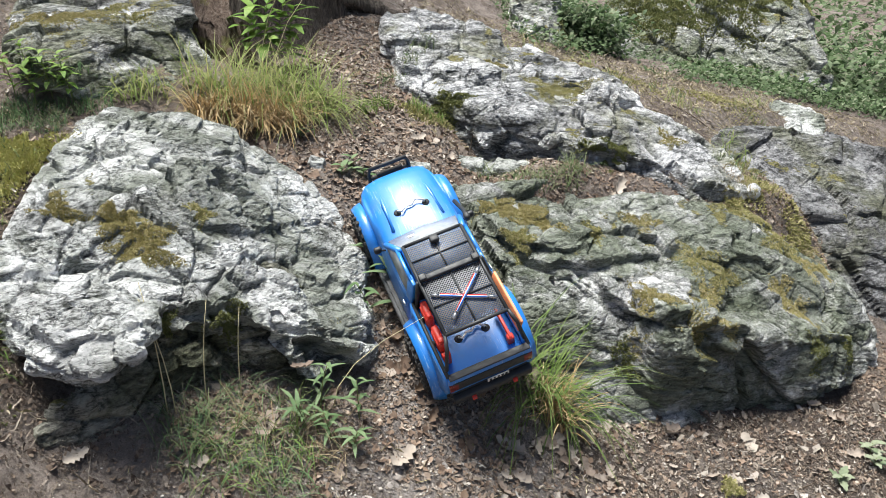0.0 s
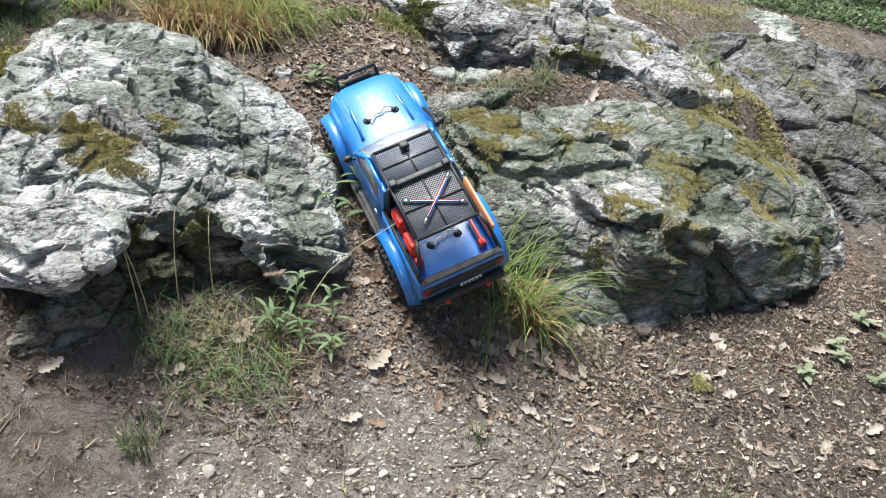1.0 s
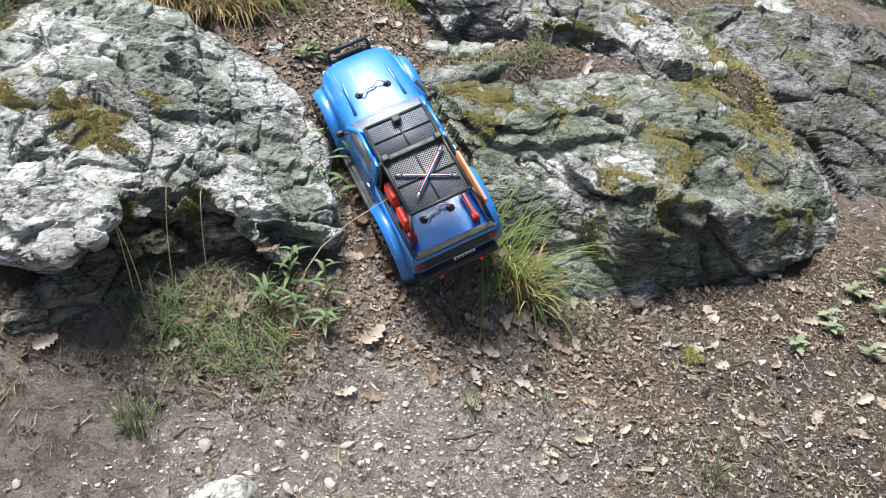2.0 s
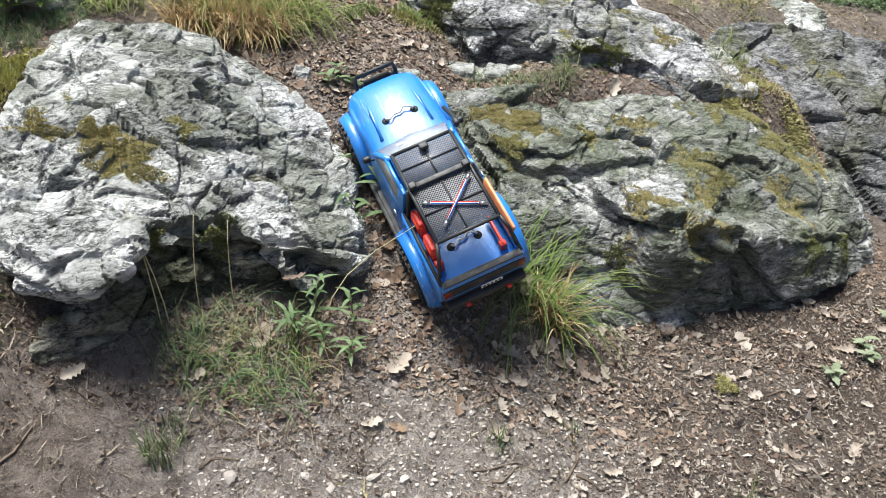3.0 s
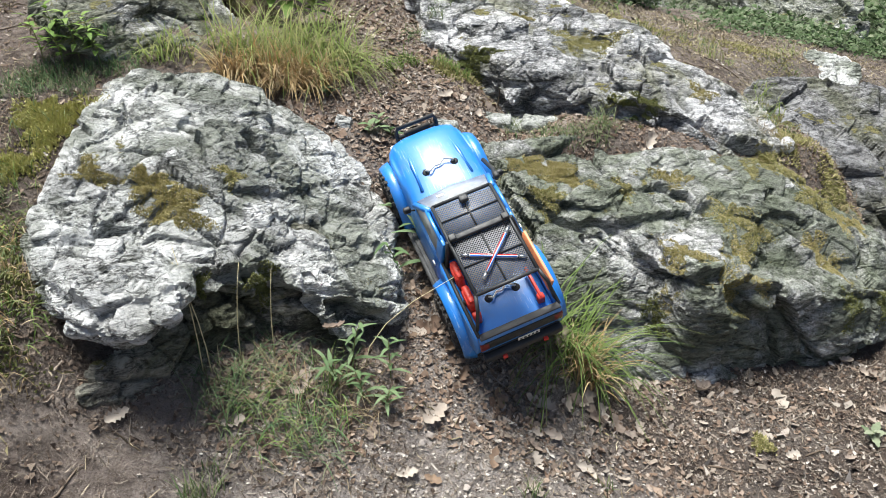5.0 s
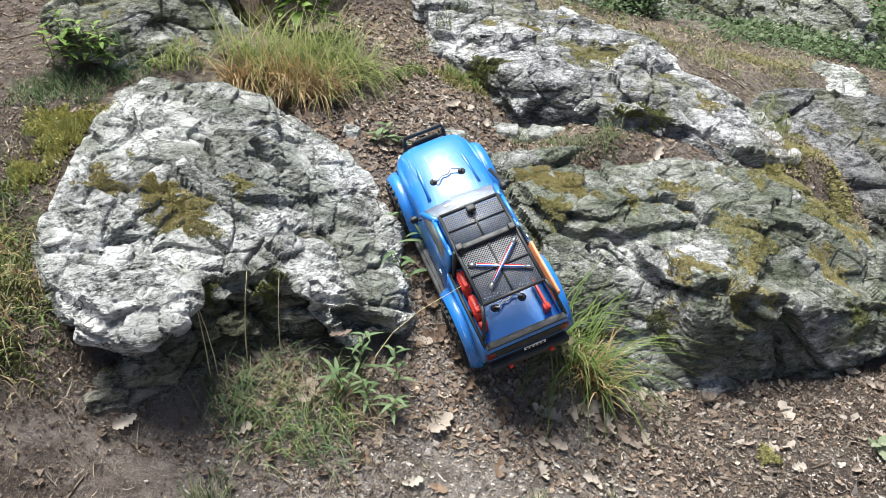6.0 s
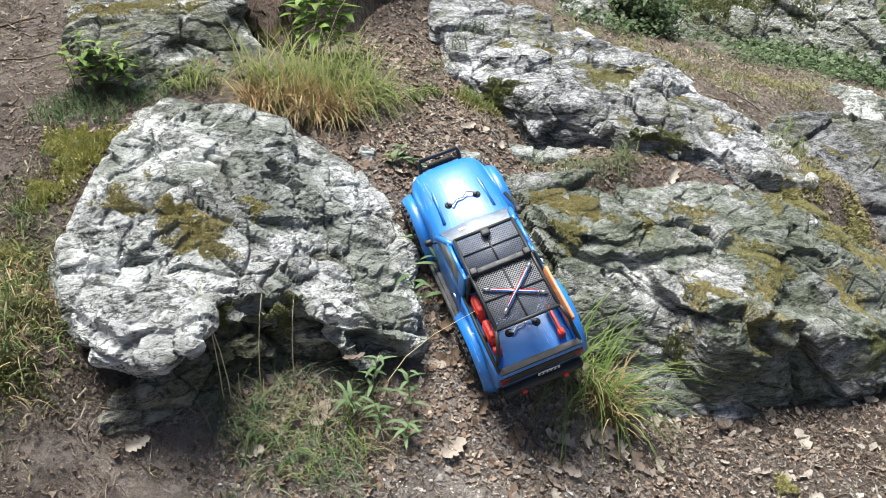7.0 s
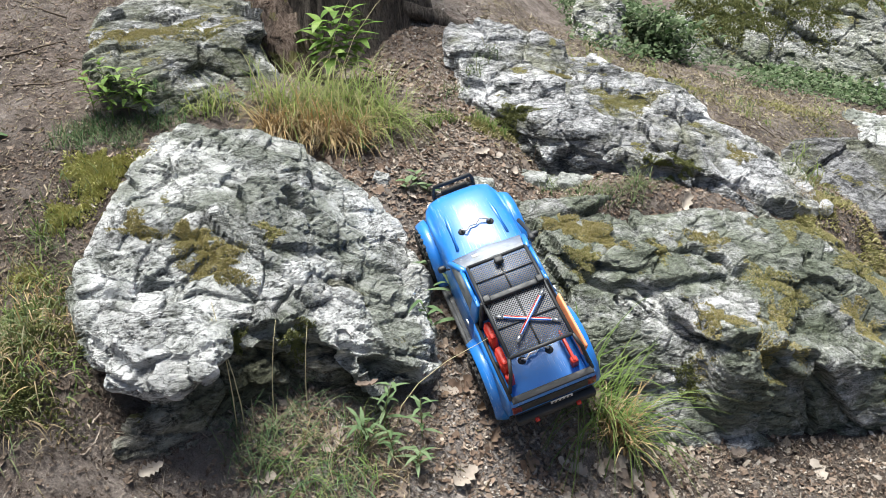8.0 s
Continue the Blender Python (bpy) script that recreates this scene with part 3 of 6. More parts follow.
SLAB_MID = ((0.42, 2.40, 0.42), [(0.3, -0.15, 0.94, 0.060), (-0.3, -0.95, 0.1, 0.20), (1, 0, 0, 0.22), (-1, 0, 0, 0.22), (0, 0, -1, 0.2), (0, 1, 0, 0.3)])
SLAB_HEAD = ((-0.06, 2.62, 0.52), [(0.12, -0.25, 0.96, 0.10), (-0.95, -0.2, 0.1, 0.12), (-0.2, -0.95, 0.15, 0.20), (1, 0, 0, 0.25), (0.1, 1, 0, 0.2), (0, 0, -1, 0.25)])
boulder("rock_slab", [SLAB_BACK, SLAB_HEAD, SLAB_FRONT, SLAB_MID, SLAB_STEP, SLAB_UNDER], SLAB_ROCK, "long pale slab of bedrock lying on the ridge", 7, 0.75, 0.0054, sharp=30, creases=SLAB_CREASES)
boulder("boulder", [EAST_ROCK, EAST_FOOT], EAST_STONE, "grey knobbly outcrop half buried in brown litter", 9, 0.8, 0.0065, chop=0.6)
boulder("boulder", [UPPER_ROCK], UPPER_STONE, "grey boulder with a moss cap beside the stump", 12, 0.7, 0.0065)
boulder("boulder", [FAR_ROCK_A], FAR_ROCK, "distant mossy boulder among green undergrowth", 15, 0.9, 0.009)
boulder("boulder", [FAR_ROCK_B], FAR_ROCK, "distant grey boulder overgrown with moss", 18, 0.9, 0.009)
boulder("boulder", [FAR_ROCK_C], FAR_ROCK, "dark upright rock behind the ridge", 21, 1.2, 0.01)
boulder("stone", [PALE_STONE], PALE_ROCK, "pale stone lying on the ridge crest", 24, 0.7, 0.008)


# ---- helpers for things ----
def part(name, bm, material, parent, label="", shade=True):
    me = bpy.data.meshes.new(name)
    bm.to_mesh(me)
    bm.free()
    me.materials.append(material)
    if shade:
        me.polygons.foreach_set("use_smooth", [True] * len(me.polygons))
    ob = new(name, me)
    ob.parent = parent
    return tagged(ob, label)


def box(cx, cy, cz, sx, sy, sz, bevel=0.0, turn=None, segments=2):
    bm = bmesh.new()
    bmesh.ops.create_cube(bm, size=1.0)
    bmesh.ops.scale(bm, vec=(sx, sy, sz), verts=bm.verts)
    if bevel:
        bmesh.ops.bevel(bm, geom=bm.edges[:], offset=bevel, segments=segments, affect="EDGES", profile=0.5)
    m = Matrix.Translation((cx, cy, cz))
    if turn:
        m = m @ Euler([radians(a) for a in turn]).to_matrix().to_4x4()
    bmesh.ops.transform(bm, matrix=m, verts=bm.verts)
    return bm


def merged(*parts):
    bm = bmesh.new()
    for p in parts:
        me = bpy.data.meshes.new("scrap")
        p.to_mesh(me)
        p.free()
        bm.from_mesh(me)
        bpy.data.meshes.remove(me)
    return bm


def tube(points, radius, sides=8, bm=None, taper=1.0):
    """A bent round bar through the points."""
    bm = bm or bmesh.new()
    pts = [Vector(p) for p in points]
    rings = []
    side = None
    for i, p in enumerate(pts):
        d = (pts[min(i + 1, len(pts) - 1)] - pts[max(i - 1, 0)]).normalized()
        side = d.orthogonal().normalized() if side is None else (side - d * side.dot(d)).normalized()
        other = d.cross(side)
        r = radius * (1 + (taper - 1) * i / (len(pts) - 1))
        rings.append([bm.verts.new(p + r * (side * math.cos(a) + other * math.sin(a))) for a in (2 * math.pi * k / sides for k in range(sides))])
    for a, b in zip(rings, rings[1:]):
        for k in range(sides):
            bm.faces.new((a[k], a[(k + 1) % sides], b[(k + 1) % sides], b[k]))
    bm.faces.new(list(reversed(rings[0])))
    bm.faces.new(rings[-1])
    return bm


def loft(sections):
    """A closed skin over rings of points."""
    bm = bmesh.new()
    rings = [[bm.verts.new(p) for p in s] for s in sections]
    for a, b in zip(rings, rings[1:]):
        for k in range(len(a)):
            bm.faces.new((a[k], a[(k + 1) % len(a)], b[(k + 1) % len(a)], b[k]))
    bm.faces.new(list(reversed(rings[0])))
    bm.faces.new(rings[-1])
    bmesh.ops.recalc_face_normals(bm, faces=bm.faces[:])
    return bm


def plain(name, color, rough=0.5, metal=0.0, grain=0.15, scale=60, bump=0.1, coat=0.0):
    k = Nodes(name)
    spots = k.noise(scale, 5, 0.65)
    col = k.mix(k.ramp(spots, (0.35, 0.0), (0.7, 1.0)), tuple(c * (1 - grain) for c in color), tuple(min(1, c * (1 + grain)) for c in color))
    dust = k.ramp(k.noise(9, 6, 0.7), (0.5, 0.0), (0.75, 0.35))
    col = k.mix(dust, col, k.mix(0.6, col, (0.15, 0.145, 0.14)))
    m = k.done(col, k.ramp(spots, (0.3, max(0.05, rough - 0.1)), (0.7, min(1, rough + 0.15))), k.bump(k.noise(scale * 3, 3), bump, 0.002), metal)
    k.bsdf.inputs["Coat Weight"].default_value = coat
    return m


def paint_material():
    """Scuffed clear-coated blue paint with whitish scratches."""
    k = Nodes("scuffed_blue_paint")
    scratch = k.noise(70, 4, 0.6, 0.0, k.mapped((0, 0, 30), (0.25, 3.5, 1.0)))
    worn = k.math("MULTIPLY", k.ramp(scratch, (0.56, 0.0), (0.64, 1.0)), k.ramp(k.noise(13, 4), (0.46, 0.0), (0.62, 0.6)))
    col = k.mix(k.noise(16, 4), (0.008, 0.14, 0.50), (0.015, 0.22, 0.66))
    col = k.mix(worn, col, (0.42, 0.58, 0.72))
    dust = k.ramp(k.noise(24, 6, 0.7), (0.52, 0.0), (0.78, 0.3))
    col = k.mix(dust, col, (0.2, 0.19, 0.18))
    m = k.done(col, k.mix(worn, 0.46, 0.65), k.bump(k.noise(90, 3), 0.08, 0.002))
    k.bsdf.inputs["Coat Weight"].default_value = 0.5
    k.bsdf.inputs["Coat Roughness"].default_value = 0.2
    return m


def glass_material():
    k = Nodes("scratched_clear_plastic")
    k.done(k.mix(k.ramp(k.noise(40, 5), (0.45, 0.0), (0.7, 1.0)), (0.48, 0.50, 0.51), (0.66, 0.68, 0.68)), 0.25)
    k.bsdf.inputs["Transmission Weight"].default_value = 0.45
    k.bsdf.inputs["IOR"].default_value = 1.2
    return k.mat


def mesh_material():
    """Fine woven black mesh with real holes."""
    k = Nodes("black_wire_mesh")
    k.done(k.mix(k.noise(80, 4), (0.13, 0.135, 0.145), (0.21, 0.215, 0.225)), 0.5)
    holes = k.tree.nodes.new("ShaderNodeTexVoronoi")
    holes.inputs["Scale"].default_value, holes.inputs["Randomness"].default_value = 250, 0.0
    k.tree.links.new(k.mapped((0, 0, 45), (1, 1, 0.05)), holes.inputs["Vector"])
    holes = holes.outputs["Distance"]
    k.bsdf.inputs["Alpha"].default_value = 1.0
    k.tree.links.new(k.ramp(holes, (0.34, 0.12), (0.42, 1.0)), k.bsdf.inputs["Alpha"])
    return k.mat


PAINT = paint_material()
GLASS = glass_material()
WIRE = mesh_material()
BLACK = plain("black_plastic", (0.017, 0.019, 0.022), 0.55, scale=110)
RUBBER = plain("dusty_rubber", (0.045, 0.044, 0.042), 0.9, grain=0.45, scale=45, bump=0.3)
RIM = plain("dark_grey_rim", (0.06, 0.06, 0.06), 0.5, scale=70)
RED = plain("red_plastic", (0.62, 0.035, 0.02), 0.45)
ORANGE = plain("orange_plastic", (0.78, 0.28, 0.13), 0.45)
CHROME = plain("worn_silver_metal", (0.6, 0.6, 0.6), 0.3, 1.0)
SILVER = plain("dull_silver_chain", (0.62, 0.62, 0.61), 0.4, 0.3)
WHITE = plain("white_plastic", (0.72, 0.72, 0.70), 0.5)
DARK = plain("dark_interior", (0.03, 0.027, 0.025), 0.8)
LAMP = plain("clear_lamp_lens", (0.7, 0.7, 0.68), 0.15)
TAIL = plain("dark_red_lens", (0.16, 0.012, 0.01), 0.3)
SLIDER = plain("scraped_grey_slider", (0.12, 0.12, 0.12), 0.6, grain=0.5)


# ---- the model truck ----
def ring(x, half_low, half_high, low, high, crown=0.0, soft=0.012):
    """A rounded section across the truck."""
    pts = [(half_low - soft * 0.4, low), (half_low, low + soft * 0.5)]
    side = [(half_low + (half_high - half_low) * f, low + (high - low) * f) for f in (0.35, 0.7)]
    pts += side + [(half_high, high - soft), (half_high - soft * 0.3, high - soft * 0.3), (half_high - soft, high), (half_high * 0.5, high + crown * 0.8)]
    right = [(x, y, z) for y, z in pts]
    return right + [(x, 0, high + crown)] + [(x, -y, z) for y, z in reversed(pts)]


def arch(x, axle, radius, low):
    d = abs(x - axle)
    return max(low, 0.062 + math.sqrt(max(radius * radius - d * d, 0)))


FRONT_AXLE, REAR_AXLE, TYRE = 0.162, -0.162, 0.060


def wheel(parent, x, y, rise=0.0):
    side = 1 if y > 0 else -1
    hub = new("wheel", None)
    hub.parent = parent
    hub.matrix_basis = pose(x, y, TYRE + rise)
    bm = bmesh.new()
    profile = [(0.030, -0.018), (0.044, -0.0215), (0.053, -0.021), (0.056, -0.016), (0.0565, 0), (0.056, 0.016), (0.053, 0.021), (0.044, 0.0215), (0.030, 0.018)]
    steps = 44
    rows = [[bm.verts.new((r * math.cos(a), w, r * math.sin(a))) for r, w in profile] for a in (2 * math.pi * k / steps for k in range(steps))]
    for i in range(steps):
        a, b = rows[i], rows[(i + 1) % steps]
        for k in range(len(profile) - 1):
            bm.faces.new((a[k], a[k + 1], b[k + 1], b[k]))
    for k in range(22):
        a = 2 * math.pi * k / 22
        for w, shift, size in ((-0.0135, 0.0, 0.0125), (0.0135, 0.5, 0.0125), (0.0, 0.25, 0.010)):
            b = a + shift * 2 * math.pi / 22
            lug = box(0, 0, 0, 0.0062, size, 0.0085, 0.0012, (0, 0, 18 if w < 0 else -18), 1)
            bmesh.ops.transform(lug, matrix=Matrix.Rotation(-b, 4, "Y") @ Matrix.Translation((0.0572, w, 0)), verts=lug.verts)
            me = bpy.data.meshes.new("scrap")
            lug.to_mesh(me)
            lug.free()
            bm.from_mesh(me)
            bpy.data.meshes.remove(me)
        for w in (-0.0215, 0.0215):
            lug = box(0, 0, 0, 0.010, 0.003, 0.006, 0.001, None, 1)
            bmesh.ops.transform(lug, matrix=Matrix.Rotation(-a, 4, "Y") @ Matrix.Translation((0.050, w, 0)), verts=lug.verts)
            me = bpy.data.meshes.new("scrap")
            lug.to_mesh(me)
            lug.free()
            bm.from_mesh(me)
            bpy.data.meshes.remove(me)
    part("tyre", bm, RUBBER, hub, "knobbly dusty black tyre", False)
    dish = [(0.0305, 0.0), (0.031, 0.017), (0.028, 0.018), (0.024, 0.010), (0.012, 0.008), (0.010, 0.014), (0.006, 0.0155), (0.0005, 0.016)]
    bm = bmesh.new()
    rows = [[bm.verts.new((r * math.cos(a), side * w, r * math.sin(a))) for r, w in dish] for a in (2 * math.pi * k / 24 for k in range(24))]
    for i in range(24):
        a, b = rows[i], rows[(i + 1) % 24]
        for k in range(len(dish) - 1):
            bm.faces.new((a[k], a[k + 1], b[k + 1], b[k]))
    rim = part("rim", bm, RIM, hub, "dark grey beadlock rim")
    bolts = bmesh.new()
    for k in range(8):
        a = math.pi * k / 4
        bmesh.ops.create_cone(bolts, cap_ends=True, segments=6, radius1=0.0018, radius2=0.0018, depth=0.003, matrix=Matrix.Translation((0.018 * math.cos(a), side * 0.0105, 0.018 * math.sin(a))) @ Matrix.Rotation(math.pi / 2, 4, "X"))
    part("wheel_bolts", bolts, CHROME, hub)


def flare(parent, axle, side):
    """A rounded arch over a wheel."""
    bm = bmesh.new()
    rows = []
    for k in range(17):
        a = radians(-8 + 196 * k / 16)
        row = []
        for r, y, in ((0.068, 0.086), (0.068, 0.106), (0.070, 0.110), (0.0745, 0.109), (0.079, 0.099), (0.082, 0.086)):
            stretch = 1.0 + 0.10 * abs(math.cos(a))
            row.append(bm.verts.new((axle + r * stretch * math.cos(a), side * y, 0.062 + r * 0.98 * math.sin(a))))
        rows.append(row)
    for a, b in zip(rows, rows[1:]):
        for k in range(5):
            bm.faces.new((a[k], a[k + 1], b[k + 1], b[k]))
    bmesh.ops.recalc_face_normals(bm, faces=bm.faces[:])
    bmesh.ops.solidify(bm, geom=bm.faces[:], thickness=0.002)
    return part("fender_flare", bm, PAINT, parent)


def pin(parent, x, y, z):
    bm = bmesh.new()
    bmesh.ops.create_cone(bm, cap_ends=True, segments=14, radius1=0.0085, radius2=0.0075, depth=0.003, matrix=Matrix.Translation((x, y, z)))
    post = bmesh.new()
    bmesh.ops.create_cone(post, cap_ends=True, segments=8, radius1=0.002, radius2=0.002, depth=0.008, matrix=Matrix.Translation((x, y, z + 0.003)))
    return part("body_pin", merged(bm, post), BLACK, parent, "black body post with a clip")


def jerry_can(parent, x, y, z, tilt=0.0):
    can = part("jerry_can", box(x, y, z, 0.046, 0.014, 0.048, 0.005), RED, parent, "red plastic jerry can")
    ribs = merged(box(x, y + 0.0072, z, 0.034, 0.003, 0.036, 0.0014), box(x - 0.013, y, z + 0.026, 0.012, 0.010, 0.007, 0.002))
    part("can_rib", ribs, RED, can)
    bm = bmesh.new()
    bmesh.ops.create_cone(bm, cap_ends=True, segments=14, radius1=0.006, radius2=0.005, depth=0.004, matrix=Matrix.Translation((x, y + 0.0095, z)) @ Matrix.Rotation(-math.pi / 2, 4, "X"))
    part("can_knob", bm, BLACK, can, "round black knob")
    return can


def model_truck(m):
    truck = tagged(new("model_truck", None), "blue radio-controlled pickup truck climbing the gully between two boulders", "toy truck")
    # lower body: bonnet, cab sides
    stations = [(0.243, 0.070, 0.058, 0.105, 0.140, 0.004), (0.238, 0.080, 0.068, 0.098, 0.152, 0.006), (0.225, 0.086, 0.074, 0.096, 0.162, 0.007),
                (0.205, 0.087, 0.077, 0.09, 0.1675, 0.009), (0.185, 0.088, 0.079, 0.09, 0.171, 0.010), (0.160, 0.088, 0.080, 0.09, 0.1735, 0.011),
                (0.130, 0.088, 0.081, 0.09, 0.176, 0.012), (0.105, 0.089, 0.082, 0.088, 0.1775, 0.012), (0.090, 0.090, 0.083, 0.075, 0.178, 0.011), (0.080, 0.091, 0.083, 0.070, 0.178, 0.011),
                (0.050, 0.092, 0.084, 0.068, 0.178, 0.008), (0.0, 0.092, 0.085, 0.068, 0.176, 0.0), (-0.05, 0.092, 0.085, 0.068, 0.175, 0.0), (-0.098, 0.092, 0.085, 0.07, 0.174, 0.0)]
    rings = [ring(x, lo, hi, arch(x, FRONT_AXLE, 0.070, low), top, crown, 0.016) for x, lo, hi, low, top, crown in stations]
    part("body", loft(rings), PAINT, truck, "glossy scuffed blue bonnet and cab")
    ridge = merged(*[loft([[(0.23, s * 0.045 - 0.003, 0.160), (0.23, s * 0.045 + 0.003, 0.160), (0.23, s * 0.045, 0.166)], [(0.14, s * 0.050 - 0.006, 0.178), (0.14, s * 0.050 + 0.006, 0.178), (0.14, s * 0.050, 0.187)], [(0.07, s * 0.054 - 0.005, 0.180), (0.07, s * 0.054 + 0.005, 0.180), (0.07, s * 0.054, 0.1865)]]) for s in (1, -1)])
    part("bonnet_ridge", ridge, PAINT, truck)
    # upper cab: roof and pillars
    part("roof", loft([[(x, y, z) for y, z in ((0.066 - i, 0.226), (0.062 - i, 0.232), (0, 0.234), (-0.062 + i, 0.232), (-0.066 + i, 0.226), (0, 0.224))] for x, i in ((-0.012, 0.002), (-0.04, 0.0), (-0.099, 0.0))]), PAINT, truck)
    for s in (1, -1):
        part("pillar", tube([(0.050, s * 0.080, 0.176), (0.018, s * 0.073, 0.205), (-0.014, s * 0.065, 0.229)], 0.0062), PAINT, truck)
        part("pillar", box(-0.085, s * 0.075, 0.201, 0.026, 0.008, 0.060, 0.002, (12 * s, 0, 0)), PAINT, truck)
        part("side_window", loft([[(x, s * (0.081 - (z - 0.176) * 0.26 + o), z) for x, z in ((0.040, 0.178), (-0.073, 0.178), (-0.073, 0.222), (-0.006, 0.222))] for o in (0.0, 0.0015)]), GLASS, truck, "clear scratched side window")
        part("window_frame", tube([(-0.008, s * 0.0705, 0.226), (-0.05, s * 0.0705, 0.227), (-0.085, s * 0.0705, 0.227)], 0.004), PAINT, truck)
    part("windscreen", loft([[(0.052 + o, 0.074, 0.180), (0.056 + o, 0.0, 0.185), (0.052 + o, -0.074, 0.180), (-0.010 + o, -0.060, 0.229), (-0.006 + o, 0, 0.232), (-0.010 + o, 0.060, 0.229)] for o in (0.0, 0.002)]), GLASS, truck, "clear plastic windscreen with a white strip")
    part("windscreen_strip", box(0.030, 0.012, 0.2035, 0.014, 0.05, 0.0008, 0, (0, 38, 0)), WHITE, truck)
    part("cab_back", loft([[(-0.098 - o, 0.078, 0.176), (-0.098 - o, -0.078, 0.176), (-0.098 - o, -0.062, 0.228), (-0.098 - o, 0.062, 0.228)] for o in (0.0, 0.002)]), BLACK, truck)
    part("interior", box(-0.03, 0, 0.17, 0.11, 0.13, 0.06, 0.01), DARK, truck)
    # bed
    for s in (1, -1):
        side = [(-0.0975, 0.175), (-0.266, 0.166), (-0.274, 0.118), (-0.246, 0.10)]
        low = [(x, arch(x, REAR_AXLE, 0.070, 0.085)) for x in (-0.235, -0.22, -0.20, -0.18, -0.162, -0.14, -0.12, -0.105, -0.0975)]
        outline = side + low
        part("bed_side", loft([[(x, s * (y + (0.166 - z) * 0.1), z) for x, z in outline] for y in (0.074, 0.0865)]), PAINT, truck)
        part("bed_rail", tube([(-0.10, s * 0.081, 0.176), (-0.18, s * 0.081, 0.172), (-0.268, s * 0.080, 0.1675)], 0.0035), BLACK, truck)
    part("bed_floor", box(-0.181, 0, 0.139, 0.172, 0.152, 0.006, 0.001), PAINT, truck)
    part("tailgate", box(-0.270, 0, 0.140, 0.012, 0.166, 0.052, 0.004), PAINT, truck)
    part("tailgate_band", box(-0.2765, 0, 0.139, 0.003, 0.15, 0.026, 0.001), BLACK, truck, "black tailgate panel")
    part("tailgate_cap", box(-0.270, 0, 0.1675, 0.014, 0.160, 0.004, 0.0015), BLACK, truck)
    plate = part("plate", box(-0.2795, -0.012, 0.118, 0.002, 0.044, 0.010, 0.0005), WHITE, truck, "small white plate with dark bars")
    for k in range(5):
        part("plate_bar", box(-0.2808, -0.028 + 0.008 * k, 0.118, 0.0008, 0.0045, 0.005), BLACK, plate)
    for s in (1, -1):
        part("tail_lamp", box(-0.2755, s * 0.074, 0.138, 0.006, 0.018, 0.024, 0.002), TAIL, truck, "dark red tail lamp")
        part("head_lamp", box(0.234, s * 0.058, 0.137, 0.014, 0.026, 0.018, 0.004), LAMP, truck, "clear head lamp")
        flare(truck, FRONT_AXLE, s)
        flare(truck, REAR_AXLE, s)
        part("rock_slider", merged(tube([(0.085, s * 0.092, 0.070), (0.075, s * 0.103, 0.060), (-0.075, s * 0.103, 0.060), (-0.085, s * 0.092, 0.070)], 0.005), box(0, s * 0.094, 0.066, 0.15, 0.012, 0.004, 0.001)), SLIDER, truck, "scraped grey rock slider")
        part("mirror", merged(box(0.038, s * 0.100, 0.187, 0.011, 0.016, 0.014, 0.004), tube([(0.036, s * 0.085, 0.180), (0.038, s * 0.096, 0.184)], 0.002)), BLACK, truck, "black door mirror")
    part("door_handle", box(-0.075, 0.0925, 0.150, 0.012, 0.003, 0.008, 0.001), CHROME, truck, "small silver door handle")
    part("door_handle", box(-0.075, -0.0925, 0.150, 0.012, 0.003, 0.008, 0.001), CHROME, truck, "small silver door handle")
    part("grille", box(0.240, 0, 0.128, 0.010, 0.085, 0.024, 0.003), BLACK, truck)
    # bumpers
    part("front_bumper", merged(box(0.252, 0, 0.092, 0.024, 0.150, 0.022, 0.004), tube([(0.252, 0.046, 0.095), (0.262, 0.046, 0.150), (0.258, 0.042, 0.170), (0.258, -0.042, 0.170), (0.262, -0.046, 0.150), (0.252, -0.046, 0.095)], 0.0045), tube([(0.258, 0.045, 0.14), (0.258, -0.045, 0.14)], 0.0035)), BLACK, truck, "black tube bumper with a bull bar")
    part("winch", merged(box(0.250, 0, 0.112, 0.018, 0.060, 0.016, 0.003), box(0.252, 0, 0.151, 0.010, 0.06, 0.010, 0.002)), DARK, truck)
    part("rear_bumper", merged(box(-0.278, 0, 0.094, 0.018, 0.160, 0.018, 0.004), box(-0.268, 0, 0.108, 0.010, 0.15, 0.014, 0.002)), BLACK, truck, "worn black rear bumper")
    for s in (1, -1):
        part("tow_hook", box(-0.289, s * 0.042, 0.093, 0.008, 0.009, 0.009, 0.002), RED, truck, "red tow hook")
    # bonnet and bed pins with straps
    for x, z, y in ((0.107, 0.188, 0.031), (-0.190, 0.143, 0.028)):
        pin(truck, x, y, z)
        pin(truck, x, -y, z)
        strap = tube([(x, y, z + 0.006), (x - 0.006, y * 0.75, z + 0.008), (x + 0.004, y * 0.35, z + 0.006), (x + 0.002, -y * 0.05, z + 0.006), (x + 0.011, -y * 0.4, z + 0.009), (x + 0.006, -y * 0.75, z + 0.008), (x, -y, z + 0.006)], 0.0023, 6)
        part("pin_strap", strap, SILVER, truck, "silver strap between the pins")
    # snorkel on the far side
    part("snorkel", merged(tube([(0.10, -0.090, 0.165), (0.055, -0.094, 0.182), (0.010, -0.083, 0.215), (-0.004, -0.080, 0.234)], 0.0045), box(0.0, -0.080, 0.238, 0.016, 0.012, 0.012, 0.004)), BLACK, truck, "black snorkel along the pillar")
    # rack over roof and bed
    rail = tube([(-0.016, 0.060, 0.241), (-0.225, 0.060, 0.241)], 0.0035)
